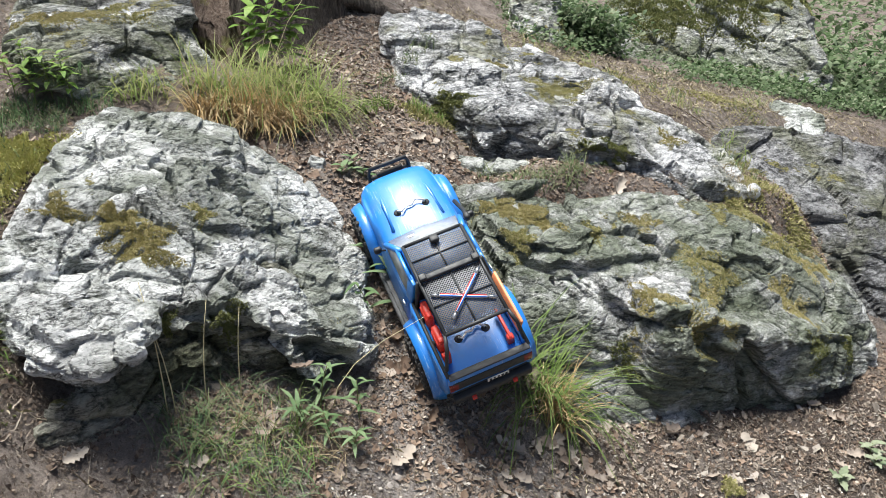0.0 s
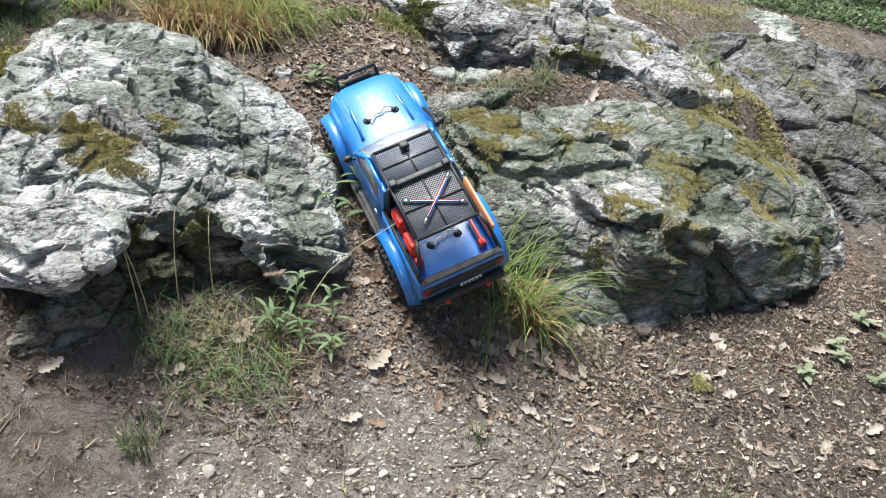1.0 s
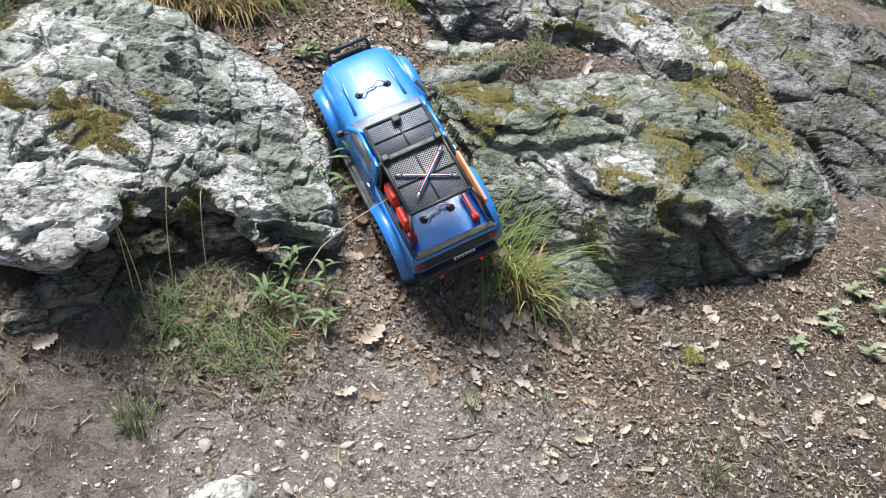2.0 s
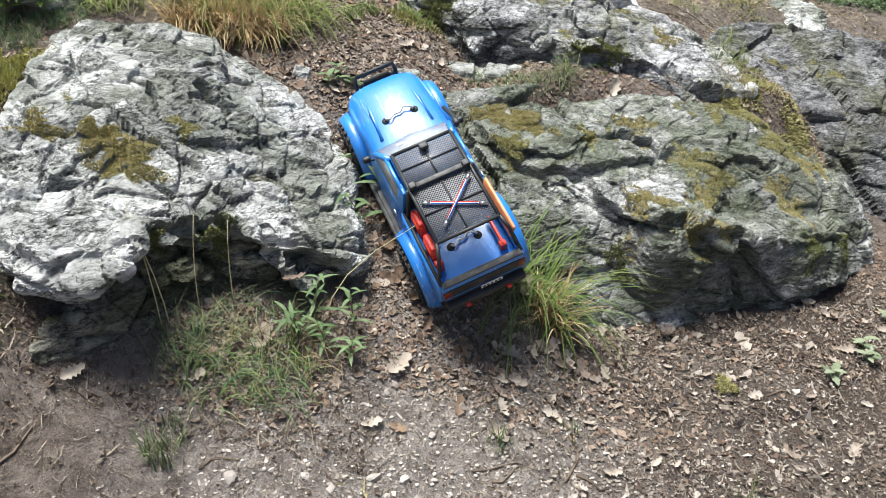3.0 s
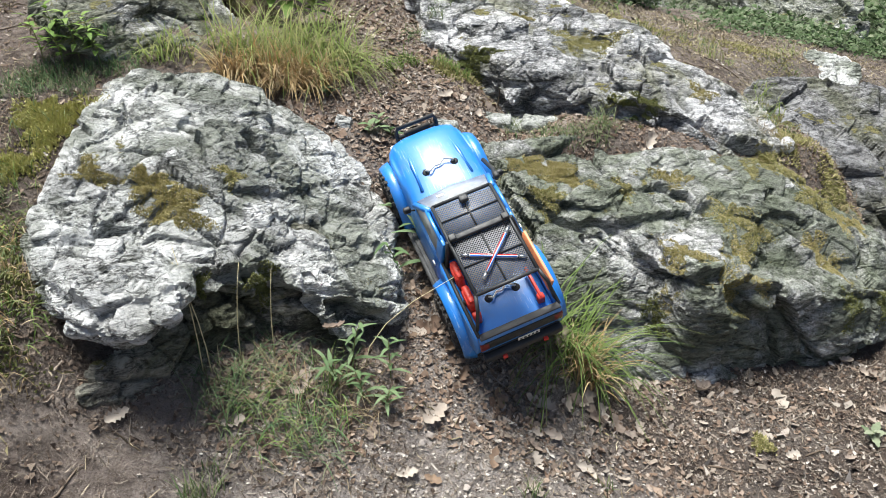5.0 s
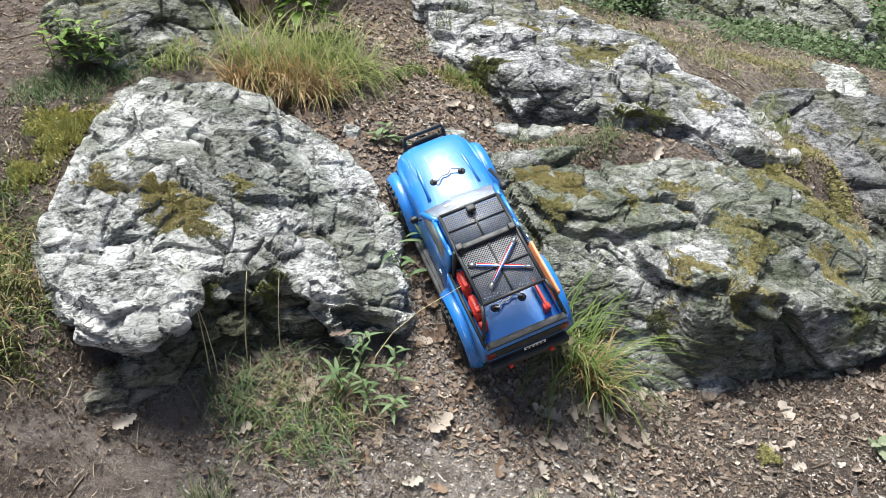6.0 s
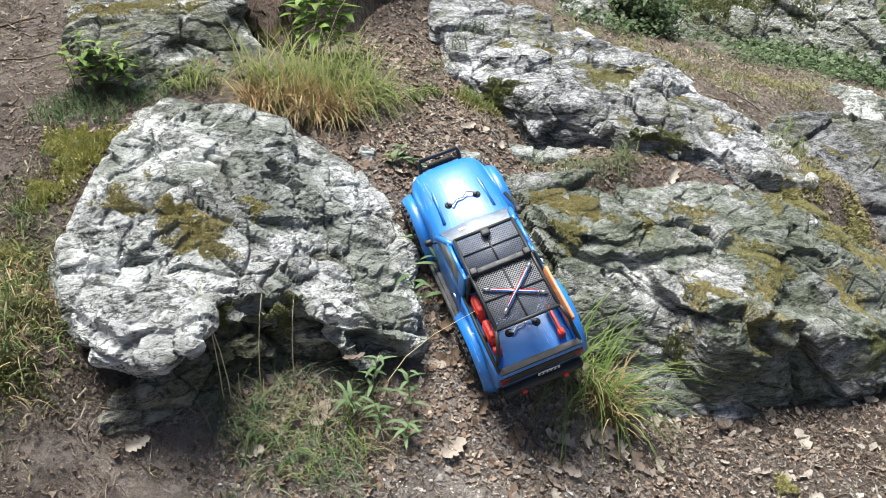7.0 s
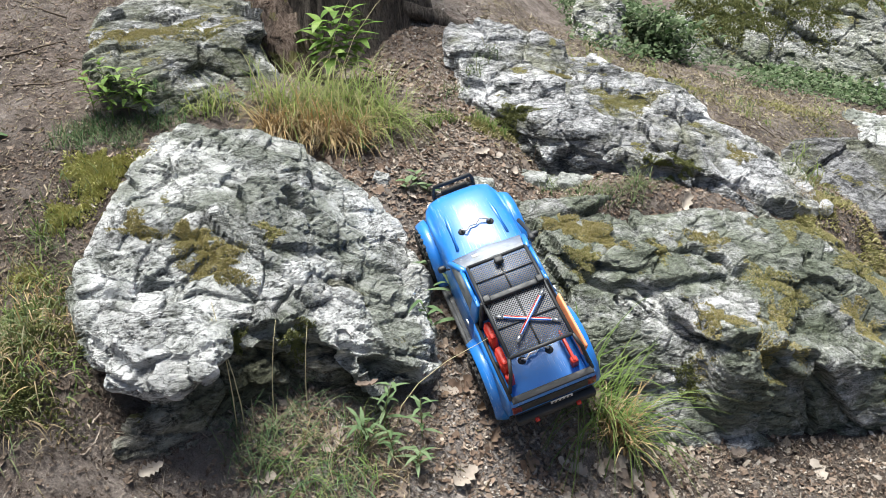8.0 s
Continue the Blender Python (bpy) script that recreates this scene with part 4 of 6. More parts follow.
    rail = tube([(-0.016, -0.060, 0.241), (-0.225, -0.060, 0.241)], 0.0035, 8, rail)
    for x in (-0.016, -0.225):
        rail = tube([(x, -0.060, 0.241), (x, 0.060, 0.241)], 0.0035, 8, rail)
    rack = part("roof_rack", rail, BLACK, truck, "black roof rack with wire mesh panels")
    for x0, x1 in ((-0.019, -0.096), (-0.108, -0.222)):
        part("mesh_panel", box((x0 + x1) / 2, 0, 0.2405, x0 - x1, 0.117, 0.0012), WIRE, rack, "fine black wire mesh")
        part("rack_bar", tube([(x0, 0, 0.2425), (x1, 0, 0.2425)], 0.0018, 6), BLACK, rack)
        part("rack_bar", tube([((x0 + x1) / 2, -0.058, 0.2425), ((x0 + x1) / 2, 0.058, 0.2425)], 0.0018, 6), BLACK, rack)
    part("roll_bar", box(-0.102, 0, 0.246, 0.012, 0.120, 0.008, 0.002), BLACK, rack)
    for s in (1, -1):
        part("rack_clip", box(-0.102, s * 0.053, 0.2525, 0.014, 0.014, 0.006, 0.002), BLACK, rack)
        part("rack_leg", tube([(-0.103, s * 0.064, 0.243), (-0.112, s * 0.077, 0.178)], 0.004), BLACK, rack)
        part("rack_leg", tube([(-0.222, s * 0.060, 0.241), (-0.248, s * 0.068, 0.228), (-0.255, s * 0.077, 0.172)], 0.0035), BLACK, rack)
    part("rack_light", merged(box(-0.030, 0.0, 0.249, 0.014, 0.018, 0.011, 0.003), box(-0.022, 0, 0.243, 0.006, 0.008, 0.006, 0.001)), BLACK, rack)
    # crossed links carried on the rack
    for a, b, z in (((-0.125, -0.050), (-0.205, 0.036), 0.249), ((-0.195, -0.052), (-0.140, 0.052), 0.2455)):
        va, vb = Vector((*a, z)), Vector((*b, z))
        link = part("link_arm", tube([va.lerp(vb, 0.12), va.lerp(vb, 0.88)], 0.0028, 8), plain("link_stripe_white", (0.70, 0.72, 0.76), 0.35), rack, "striped white link arm with silver ends")
        side = Vector((0, 0, 0.0018)) + (vb - va).cross(Vector((0, 0, 1))).normalized() * 0.0016
        part("link_stripe", tube([va.lerp(vb, 0.14) + side, va.lerp(vb, 0.86) + side], 0.0014, 6), plain("link_stripe_red", (0.55, 0.02, 0.02), 0.4), link, "red stripe")
        side = Vector((0, 0, 0.0018)) - (vb - va).cross(Vector((0, 0, 1))).normalized() * 0.0016
        part("link_stripe", tube([va.lerp(vb, 0.14) + side, va.lerp(vb, 0.86) + side], 0.0014, 6), plain("link_stripe_blue", (0.03, 0.12, 0.5), 0.4), link, "blue stripe")
        for end in (0.0, 1.0):
            inner = 0.13 if end == 0 else 0.87
            part("link_end", tube([va.lerp(vb, end), va.lerp(vb, inner)], 0.0035, 8), CHROME, link, "silver rod end")
    # cargo
    jerry_can(truck, -0.140, 0.066, 0.178)
    jerry_can(truck, -0.195, 0.066, 0.174)
    part("can_bracket", box(-0.228, 0.066, 0.165, 0.012, 0.016, 0.036, 0.003), RED, truck, "red bracket")
    part("recovery_board", box(-0.180, -0.078, 0.190, 0.122, 0.006, 0.032, 0.0025, (14, 0, 0)), ORANGE, truck, "orange recovery board")
    part("jack", merged(box(-0.205, -0.058, 0.160, 0.07, 0.006, 0.010, 0.002), box(-0.236, -0.058, 0.152, 0.014, 0.014, 0.022, 0.003)), RED, truck, "red jack")
    # running gear
    part("chassis", merged(box(0, 0, 0.075, 0.36, 0.07, 0.03, 0.006), box(0.02, 0, 0.062, 0.10, 0.05, 0.03, 0.006)), DARK, truck)
    for x, left, right in ((FRONT_AXLE, 0.016, -0.020), (REAR_AXLE, 0.002, -0.024)):
        part("axle", merged(tube([(x, -0.085, TYRE + right), (x, 0.085, TYRE + left)], 0.009), box(x, 0.015, TYRE + (left + right) / 2, 0.034, 0.03, 0.032, 0.008)), DARK, truck)
        wheel(truck, x, 0.095, left)
        wheel(truck, x, -0.095, right)
    truck.matrix_world = m
    return truck


model_truck(pose(-0.0054, 1.5278, 0.2603, -17.94, -26.62, 115.66))


# ---- resting places ----
from mathutils.bvhtree import BVHTree


def tree_of(pieces):
    verts, faces, start = [], [], 0
    for v, f in pieces:
        verts.extend(np.asarray(v).tolist())
        faces.extend((np.asarray(f) + start).tolist())
        start += len(v)
    return BVHTree.FromPolygons(verts, faces)


ROCKS = tree_of(SOLID)
EARTH = tree_of([(ground_verts, quads)])
DOWN = Vector((0, 0, -1))


def land(x, y):
    """The soil at a place: point and normal."""
    hit, normal, _, _ = EARTH.ray_cast(Vector((x, y, 4)), DOWN)
    return hit, normal


def rock_over(x, y):
    hit, normal, _, _ = ROCKS.ray_cast(Vector((x, y, 4)), DOWN)
    return hit, normal


def drop(x, y):
    """The topmost surface at a place."""
    a, na = land(x, y)
    b, nb = rock_over(x, y)
    return (b, nb) if b is not None and b.z > a.z else (a, na)


def open_soil(x, y, slack=0.004):
    b, _ = rock_over(x, y)
    a, n = land(x, y)
    return (a, n) if b is None or b.z < a.z + slack else (None, None)


def seated(place, normal, spin, lift=0.0, tip=0.0):
    """A pose that lies on a surface."""
    q = Vector((0, 0, 1)).rotation_difference(normal)
    return Matrix.Translation(place + normal * lift) @ q.to_matrix().to_4x4() @ pose(0, 0, 0, tip, tip * 0.4, spin)


# ---- materials of the small things ----
def varied(name, *colors, rough=0.85, per_object=False, bump=0.3, scale=160, translucent=0.0):
    """Colours that differ from piece to piece."""
    k = Nodes(name)
    pick = k.each() if per_object else k.island()
    step = 1.0 / max(1, len(colors) - 1)
    col = k.ramp(pick, *[(min(1.0, n * step), c) for n, c in enumerate(colors)])
    col = k.mix(k.ramp(k.noise(scale, 4, 0.6), (0.35, 0.0), (0.7, 0.6)), col, k.mix(0.5, col, (0.02, 0.018, 0.012)))
    m = k.done(col, rough, k.bump(k.noise(scale * 1.5, 3), bump, 0.003), specular=0.25)
    if translucent:
        t = k.tree.nodes.new("ShaderNodeBsdfTranslucent")
        k.link(col, t.inputs["Color"])
        both = k.tree.nodes.new("ShaderNodeMixShader")
        both.inputs[0].default_value = translucent
        k.tree.links.new(k.bsdf.outputs[0], both.inputs[1])
        k.tree.links.new(t.outputs[0], both.inputs[2])
        k.tree.links.new(both.outputs[0], k.tree.nodes["Material Output"].inputs["Surface"])
    return m


LITTER = varied("brown_leaf_crumbs", (0.08, 0.062, 0.051), (0.17, 0.135, 0.115), (0.25, 0.21, 0.18), (0.12, 0.092, 0.077), (0.32, 0.275, 0.24), (0.19, 0.15, 0.127), (0.42, 0.375, 0.33))
CHIPS = varied("pale_chips", (0.20, 0.17, 0.145), (0.31, 0.27, 0.23), (0.16, 0.13, 0.105), (0.44, 0.40, 0.355), (0.24, 0.20, 0.17), (0.60, 0.555, 0.505))
NEEDLES = varied("dry_needles", (0.13, 0.105, 0.087), (0.29, 0.24, 0.195), (0.20, 0.16, 0.13), (0.40, 0.345, 0.285))
GRAVEL = varied("grey_gravel", (0.24, 0.21, 0.185), (0.54, 0.50, 0.455), (0.36, 0.32, 0.285), (0.66, 0.62, 0.57))
PEBBLE = varied("pale_pebbles", (0.30, 0.265, 0.24), (0.47, 0.43, 0.40), (0.37, 0.33, 0.30), (0.58, 0.545, 0.505), per_object=True, scale=70)
GRASS = varied("green_grass", (0.07, 0.13, 0.03), (0.13, 0.21, 0.05), (0.20, 0.27, 0.08), (0.10, 0.17, 0.04), (0.24, 0.28, 0.10), translucent=0.25)
BLUE_GRASS = varied("cool_green_grass", (0.05, 0.11, 0.045), (0.09, 0.165, 0.07), (0.15, 0.21, 0.10), (0.26, 0.25, 0.15), translucent=0.2)
STRAW_GRASS = varied("yellowing_grass", (0.17, 0.25, 0.06), (0.28, 0.37, 0.11), (0.42, 0.41, 0.19), (0.20, 0.28, 0.09), (0.52, 0.46, 0.27), translucent=0.4)
DRY_GRASS = varied("dry_grass", (0.48, 0.31, 0.13), (0.58, 0.44, 0.24), (0.36, 0.24, 0.12), (0.66, 0.55, 0.36), translucent=0.2)
THIN_GRASS = varied("thin_grey_green_grass", (0.06, 0.105, 0.04), (0.11, 0.165, 0.065), (0.20, 0.225, 0.11), (0.08, 0.13, 0.05), (0.31, 0.28, 0.18), translucent=0.2)
BANK_GRASS = varied("dull_dry_grass", (0.26, 0.19, 0.11), (0.34, 0.27, 0.16), (0.18, 0.14, 0.085), (0.42, 0.35, 0.23), translucent=0.2)
MOSS = varied("olive_moss", (0.22, 0.22, 0.08), (0.33, 0.315, 0.125), (0.42, 0.385, 0.18), (0.52, 0.455, 0.28), translucent=0.15)
GOLD_MOSS = varied("yellow_moss", (0.26, 0.24, 0.09), (0.37, 0.33, 0.135), (0.45, 0.395, 0.19), (0.54, 0.465, 0.29), translucent=0.2)
CARPET_MOSS = varied("yellow_green_moss_carpet", (0.34, 0.34, 0.11), (0.46, 0.44, 0.17), (0.56, 0.52, 0.24), (0.40, 0.44, 0.15), translucent=0.2)
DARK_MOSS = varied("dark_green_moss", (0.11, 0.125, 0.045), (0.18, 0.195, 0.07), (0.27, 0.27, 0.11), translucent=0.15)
HERB = varied("herb_leaf", (0.085, 0.15, 0.06), (0.14, 0.22, 0.10), (0.21, 0.28, 0.15), per_object=True, rough=0.6, translucent=0.3)
BRIGHT_HERB = varied("bright_leaf", (0.11, 0.21, 0.035), (0.18, 0.30, 0.055), (0.26, 0.38, 0.10), per_object=True, rough=0.55, translucent=0.35)
STEM = varied("green_stem", (0.16, 0.20, 0.07), (0.24, 0.25, 0.10))
STRAW = varied("straw_stem", (0.52, 0.46, 0.27), (0.62, 0.55, 0.35))
DEAD_LEAF = varied("dead_oak_leaf", (0.38, 0.325, 0.275), (0.50, 0.445, 0.385), (0.28, 0.22, 0.18), (0.43, 0.37, 0.315), (0.21, 0.16, 0.13), per_object=True, scale=50, translucent=0.15)
BROWN_LEAF = varied("brown_leaf", (0.27, 0.19, 0.13), (0.21, 0.145, 0.105), (0.15, 0.10, 0.075), per_object=True, scale=50, translucent=0.15)
TWIG = varied("grey_brown_twig", (0.10, 0.075, 0.055), (0.17, 0.13, 0.10), per_object=True)
UNDERGROWTH = varied("undergrowth_leaves", (0.03, 0.06, 0.022), (0.07, 0.12, 0.045), (0.13, 0.19, 0.09), (0.05, 0.085, 0.035), (0.22, 0.28, 0.17), (0.09, 0.13, 0.06), (0.30, 0.33, 0.22), translucent=0.3)


def bark_material():
    k = Nodes("weathered_bark")
    v = k.mapped((0, 0, 0), (3.0, 3.0, 0.5))
    col = k.ramp(k.noise(26, 9, 0.8, 0.8, v), (0.38, (0.025, 0.02, 0.016)), (0.52, (0.11, 0.088, 0.07)), (0.7, (0.22, 0.19, 0.16)))
    return k.done(col, 0.92, k.bump(k.noise(30, 7, 0.75, 0.6, v), 1.0, 0.02))


BARK = bark_material()


def rotten_material():
    k = Nodes("rotten_bark")
    v = k.warped(k.mapped((30, 35, 0), (5.0, 5.0, 0.7)), 4, 0.4)
    col = k.ramp(k.noise(20, 9, 0.8, 0.6, v), (0.36, (0.04, 0.028, 0.022)), (0.5, (0.16, 0.115, 0.09)), (0.66, (0.34, 0.28, 0.24)))
    col = k.mix(k.ramp(k.noise(12, 6, 0.7), (0.56, 0.0), (0.62, 0.8)), col, (0.16, 0.15, 0.05))
    return k.done(col, 0.95, k.bump(k.noise(24, 8, 0.8, 0.6, v), 1.0, 0.02), specular=0.2)


ROTTEN = rotten_material()


# ---- grass ----
def blades(name, roots, length, width, lean, material, label, category="grass", group="", bend=1.3, seed=0, wind=(0, 0), kind=""):
    """A tuft: thin arching blades from the given roots."""
    rng = np.random.default_rng(seed)
    verts, faces = [], []
    for x, y, z in roots:
        a = rng.uniform(0, 2 * math.pi)
        size = length * rng.uniform(0.45, 1.15)
        tip = lean * rng.uniform(0.3, 1.2)
        d = np.array([math.cos(a) + wind[0], math.sin(a) + wind[1]])
        d = d / (np.linalg.norm(d) + 1e-6)
        s = np.array([-d[1], d[0]])
        w = width * rng.uniform(0.6, 1.2)
        start = len(verts)
        steps = 5
        px, pz = 0.0, 0.0
        for k in range(steps + 1):
            f = k / steps
            ww = w * (1 - f ** 2.2) + 0.0002
            for side in (-1, 1):
                verts.append((x + d[0] * px + s[0] * ww * side, y + d[1] * px + s[1] * ww * side, z + pz))
            angle = min(2.4, tip * (0.35 + bend * f))
            px += size / steps * math.sin(angle)
            pz += size / steps * math.cos(angle)
        for k in range(steps):
            i = start + 2 * k
            faces.append((i, i + 1, i + 3, i + 2))
    tuft = tagged(new(name, None), label, category, group, kind)
    low = min(roots, key=lambda r: r[2]) if roots else (0, 0, 0)
    tuft.location = low
    leafage = tagged(new("leafage", mesh_of("leafage", [(a - low[0], b - low[1], c - low[2]) for a, b, c in verts], faces, material)), kind="stuff")
    leafage.parent = tuft
    return tuft


def roots_round(spots, count, radius, seed=0, on_rock=False):
    rng = np.random.default_rng(seed + 1000)
    out = []
    for x, y in spots:
        for _ in range(count):
            r, a = radius * math.sqrt(rng.random()), rng.uniform(0, 6.283)
            px, py = x + r * math.cos(a), y + r * math.sin(a)
            p, _ = drop(px, py) if on_rock else land(px, py)
            if p is not None:
                out.append((p.x, p.y, p.z - 0.004))
    return out


tall = "tufts by the boulders"
blades("grass_tuft", roots_round([(0.18, 1.41)], 120, 0.05, 1), 0.25, 0.0013, 3.0, GRASS, "long green grass tuft arching at the foot of the mossy boulder", group=tall, seed=1, wind=(0.2, -0.1), bend=0.9)
blades("grass_tuft", roots_round([(0.235, 1.40)], 90, 0.04, 3), 0.24, 0.0013, 3.0, GRASS, "green grass tuft arching over dead blades by the boulder", group=tall, seed=3, wind=(0.5, -0.2), bend=0.9)
blades("grass_tuft", roots_round([(0.23, 1.37)], 90, 0.035, 2), 0.15, 0.0016, 1.2, DRY_GRASS, "brown dead blades under the long green tuft", group=tall, seed=2, wind=(0.6, -0.5))
for n, (x, y) in enumerate([(-0.55, 1.96), (-0.49, 1.98), (-0.43, 2.0), (-0.37, 2.0), (-0.51, 2.07), (-0.44, 2.12), (-0.36, 2.09), (-0.60, 1.99), (-0.31, 2.06)]):
    blades("grass_tussock", roots_round([(x, y)], 85, 0.055, 20 + n), 0.20, 0.0013, 2.5, STRAW_GRASS, "yellow-green arching grass tussock behind the pale boulder", group="grass tussocks", seed=20 + n, wind=(0.5, -0.3), bend=0.85)
for n, (x, y) in enumerate([(-0.57, 1.88), (-0.51, 1.91), (-0.45, 1.92), (-0.39, 1.93)]):
    blades("dry_grass_tuft", roots_round([(x, y)], 190, 0.045, 40 + n, True), 0.13, 0.0014, 1.7, DRY_GRASS, "orange-brown dry grass hanging over the pale boulder", group="dry grass fringe", seed=40 + n, wind=(0.2, -0.7))
blades("grass_tuft", roots_round([(-0.74, 1.85), (-0.70, 1.88)], 60, 0.04, 55), 0.10, 0.0015, 1.6, STRAW_GRASS, "small yellow-green tuft under the upper boulder", seed=55)
low = [(-0.43, 1.07), (-0.39, 1.04), (-0.345, 1.06), (-0.30, 1.085), (-0.33, 1.12), (-0.38, 1.115), (-0.43, 1.12), (-0.26, 1.13), (-0.27, 1.065), (-0.215, 1.14), (-0.25, 1.19), (-0.355, 1.175)]
for n, (x, y) in enumerate(low):
    blades("grass_tuft", roots_round([(x, y)], 60, 0.05, 60 + n), 0.085, 0.0007, 1.9, (THIN_GRASS, BLUE_GRASS, GRASS, BLUE_GRASS, BANK_GRASS)[n % 5], "thin grey-green grass in front of the pale boulder", group="thin grass tufts", seed=60 + n)
for n, (x, y, size, many) in enumerate([(-0.434, 0.915, 0.05, 60), (-0.42, 0.95, 0.035, 40), (0.108, 1.06, 0.05, 28), (0.54, 0.98, 0.10, 22), (0.24, 1.12, 0.03, 16)]):
    blades("grass_tuft", roots_round([(x, y)], many, 0.022, 80 + n), size, 0.0011, 0.8, THIN_GRASS, "small sparse grass tuft on trodden soil", group="sparse tufts", seed=80 + n)
for n, (x, y) in enumerate([(-0.85, 1.09), (-0.89, 1.20), (-0.97, 1.40), (-0.985, 1.50), (-0.78, 1.035), (-0.80, 0.96), (-0.91, 1.30), (-0.92, 1.60), (-0.86, 1.16), (-0.93, 1.44)]):
    blades("grass_tuft", roots_round([(x, y)], 30, 0.06, 90 + n), 0.06, 0.0011, 1.3, (THIN_GRASS, GRASS, THIN_GRASS, THIN_GRASS)[n % 4], "half-dry grass tuft beside the pale boulder", group="edge grass", seed=90 + n)
for n, (x, y) in enumerate([(-1.00, 1.76), (-0.95, 1.79), (-0.905, 1.77), (-0.845, 1.79), (-0.80, 1.80), (-0.97, 1.73), (-0.88, 1.73), (-1.03, 1.73)]):
    blades("grass_tuft", roots_round([(x, y)], 170, 0.045, 110 + n, True), 0.035, 0.0008, 1.2, BLUE_GRASS, "short dense green grass on top of the pale boulder", group="short grass", seed=110 + n)
for n, (x, y) in enumerate([(-0.206, 2.125), (-0.163, 2.17), (-0.03, 2.20), (-0.07, 2.22)]):
    blades("grass_tuft", roots_round([(x, y)], 90, 0.03, 120 + n, True), 0.04, 0.0013, 1.0, GRASS, "short green grass in the gully", group="gully grass", seed=120 + n)
for n, (x, y) in enumerate([(0.256, 1.93), (0.10, 2.03), (0.317, 1.95), (0.355, 2.0), (0.20, 1.96)]):
    blades("grass_tuft", roots_round([(x, y)], 60, 0.035, 130 + n, True), 0.07, 0.0008, 1.9, THIN_GRASS, "wispy grass tuft rooted on the mossy boulder", group="wispy tufts", seed=130 + n)
for n, (x, y) in enumerate([(0.0, 1.60), (0.03, 1.565), (-0.03, 1.575), (0.075, 1.50), (0.04, 1.62)]):
    blades("dry_grass_tuft", roots_round([(x, y)], 80, 0.035, 140 + n, True), 0.075, 0.0011, 1.2, DRY_GRASS if n % 2 else THIN_GRASS, "dry brownish grass against the mossy boulder", group="dry tufts", seed=140 + n)
for n, (x, y) in enumerate([(0.84, 2.94), (0.85, 2.76), (0.91, 2.40), (0.94, 3.35), (0.55, 3.2), (0.35, 3.1), (1.15, 2.9), (0.2, 2.95), (1.3, 3.25), (0.6, 2.75)]):
    blades("dry_grass_tuft", roots_round([(x, y)], 40, 0.07, 150 + n, True), 0.075, 0.0011, 1.8, STRAW_GRASS if n % 3 else THIN_GRASS, "dry yellowish grass on the ridge", group="ridge tufts", seed=150 + n)
for n, (x, y) in enumerate([(-0.12, 2.45), (-0.07, 2.55), (-0.17, 2.36)]):
    blades("grass_tuft", roots_round([(x, y)], 50, 0.05, 165 + n, True), 0.06, 0.0009, 1.9, THIN_GRASS, "thin grass at the head of the gully", group="gully head grass", seed=165 + n)

# single straws
for n, (x, y, h, lx, ly) in enumerate([(-0.468, 1.115, 0.24, -0.02, 0.02), (-0.455, 1.118, 0.22, -0.035, 0.01), (-0.415, 1.16, 0.20, 0.02, 0.01), (-0.362, 1.19, 0.19, 0.015, 0.0), (-0.205, 1.22, 0.17, 0.17, 0.05), (-0.50, 2.2, 0.3, 0.12, -0.02), (-0.46, 2.15, 0.33, 0.2, 0.0)]):
    p, _ = land(x, y)
    steps = [(p.x + lx * f * f, p.y + ly * f, p.z - 0.005 + h * f) for f in (0, 0.25, 0.5, 0.75, 1.0)]
    ob = part("straw", tube(steps, 0.0013, 5, taper=0.4), STRAW, None)
    tagged(ob, "single pale straw stem rising from the grass", "grass", "straw stems")


# ---- leafy plants ----
def leaf_mesh(name, length, width, material, fold=0.25, droop=0.5, jag=0.0):
    """A pointed leaf along +x from its stalk."""
    verts, faces = [], []
    steps = 8
    for k in range(steps + 1):
        f = k / steps
        half = width * math.sin(math.pi * min(1, f * 0.96 + 0.02)) ** 0.8 * (1 - 0.35 * f) * (1 + (jag if k % 2 else -jag))
        z = -droop * length * f * f
        verts += [(length * f, half, z + fold * half), (length * f, 0, z), (length * f, -half, z + fold * half)]
    for k in range(steps):
        i = 3 * k
        faces += [(i, i + 1, i + 4, i + 3), (i + 1, i + 2, i + 5, i + 4)]
    return mesh_of(name, verts, faces, material)


LANCE = leaf_mesh("leaf", 0.055, 0.0075, HERB)
BROAD = leaf_mesh("leaf", 0.07, 0.017, BRIGHT_HERB, 0.2, 0.6)
PALE_HERB = varied("pale_grey_green_leaf", (0.16, 0.21, 0.12), (0.24, 0.28, 0.18), (0.31, 0.34, 0.24), per_object=True, rough=0.7, translucent=0.25)
ROUND = leaf_mesh("leaf", 0.035, 0.012, HERB, 0.15, 0.3, 0.12)
PALE_ROUND = leaf_mesh("leaf", 0.034, 0.011, PALE_HERB, 0.15, 0.35, 0.2)


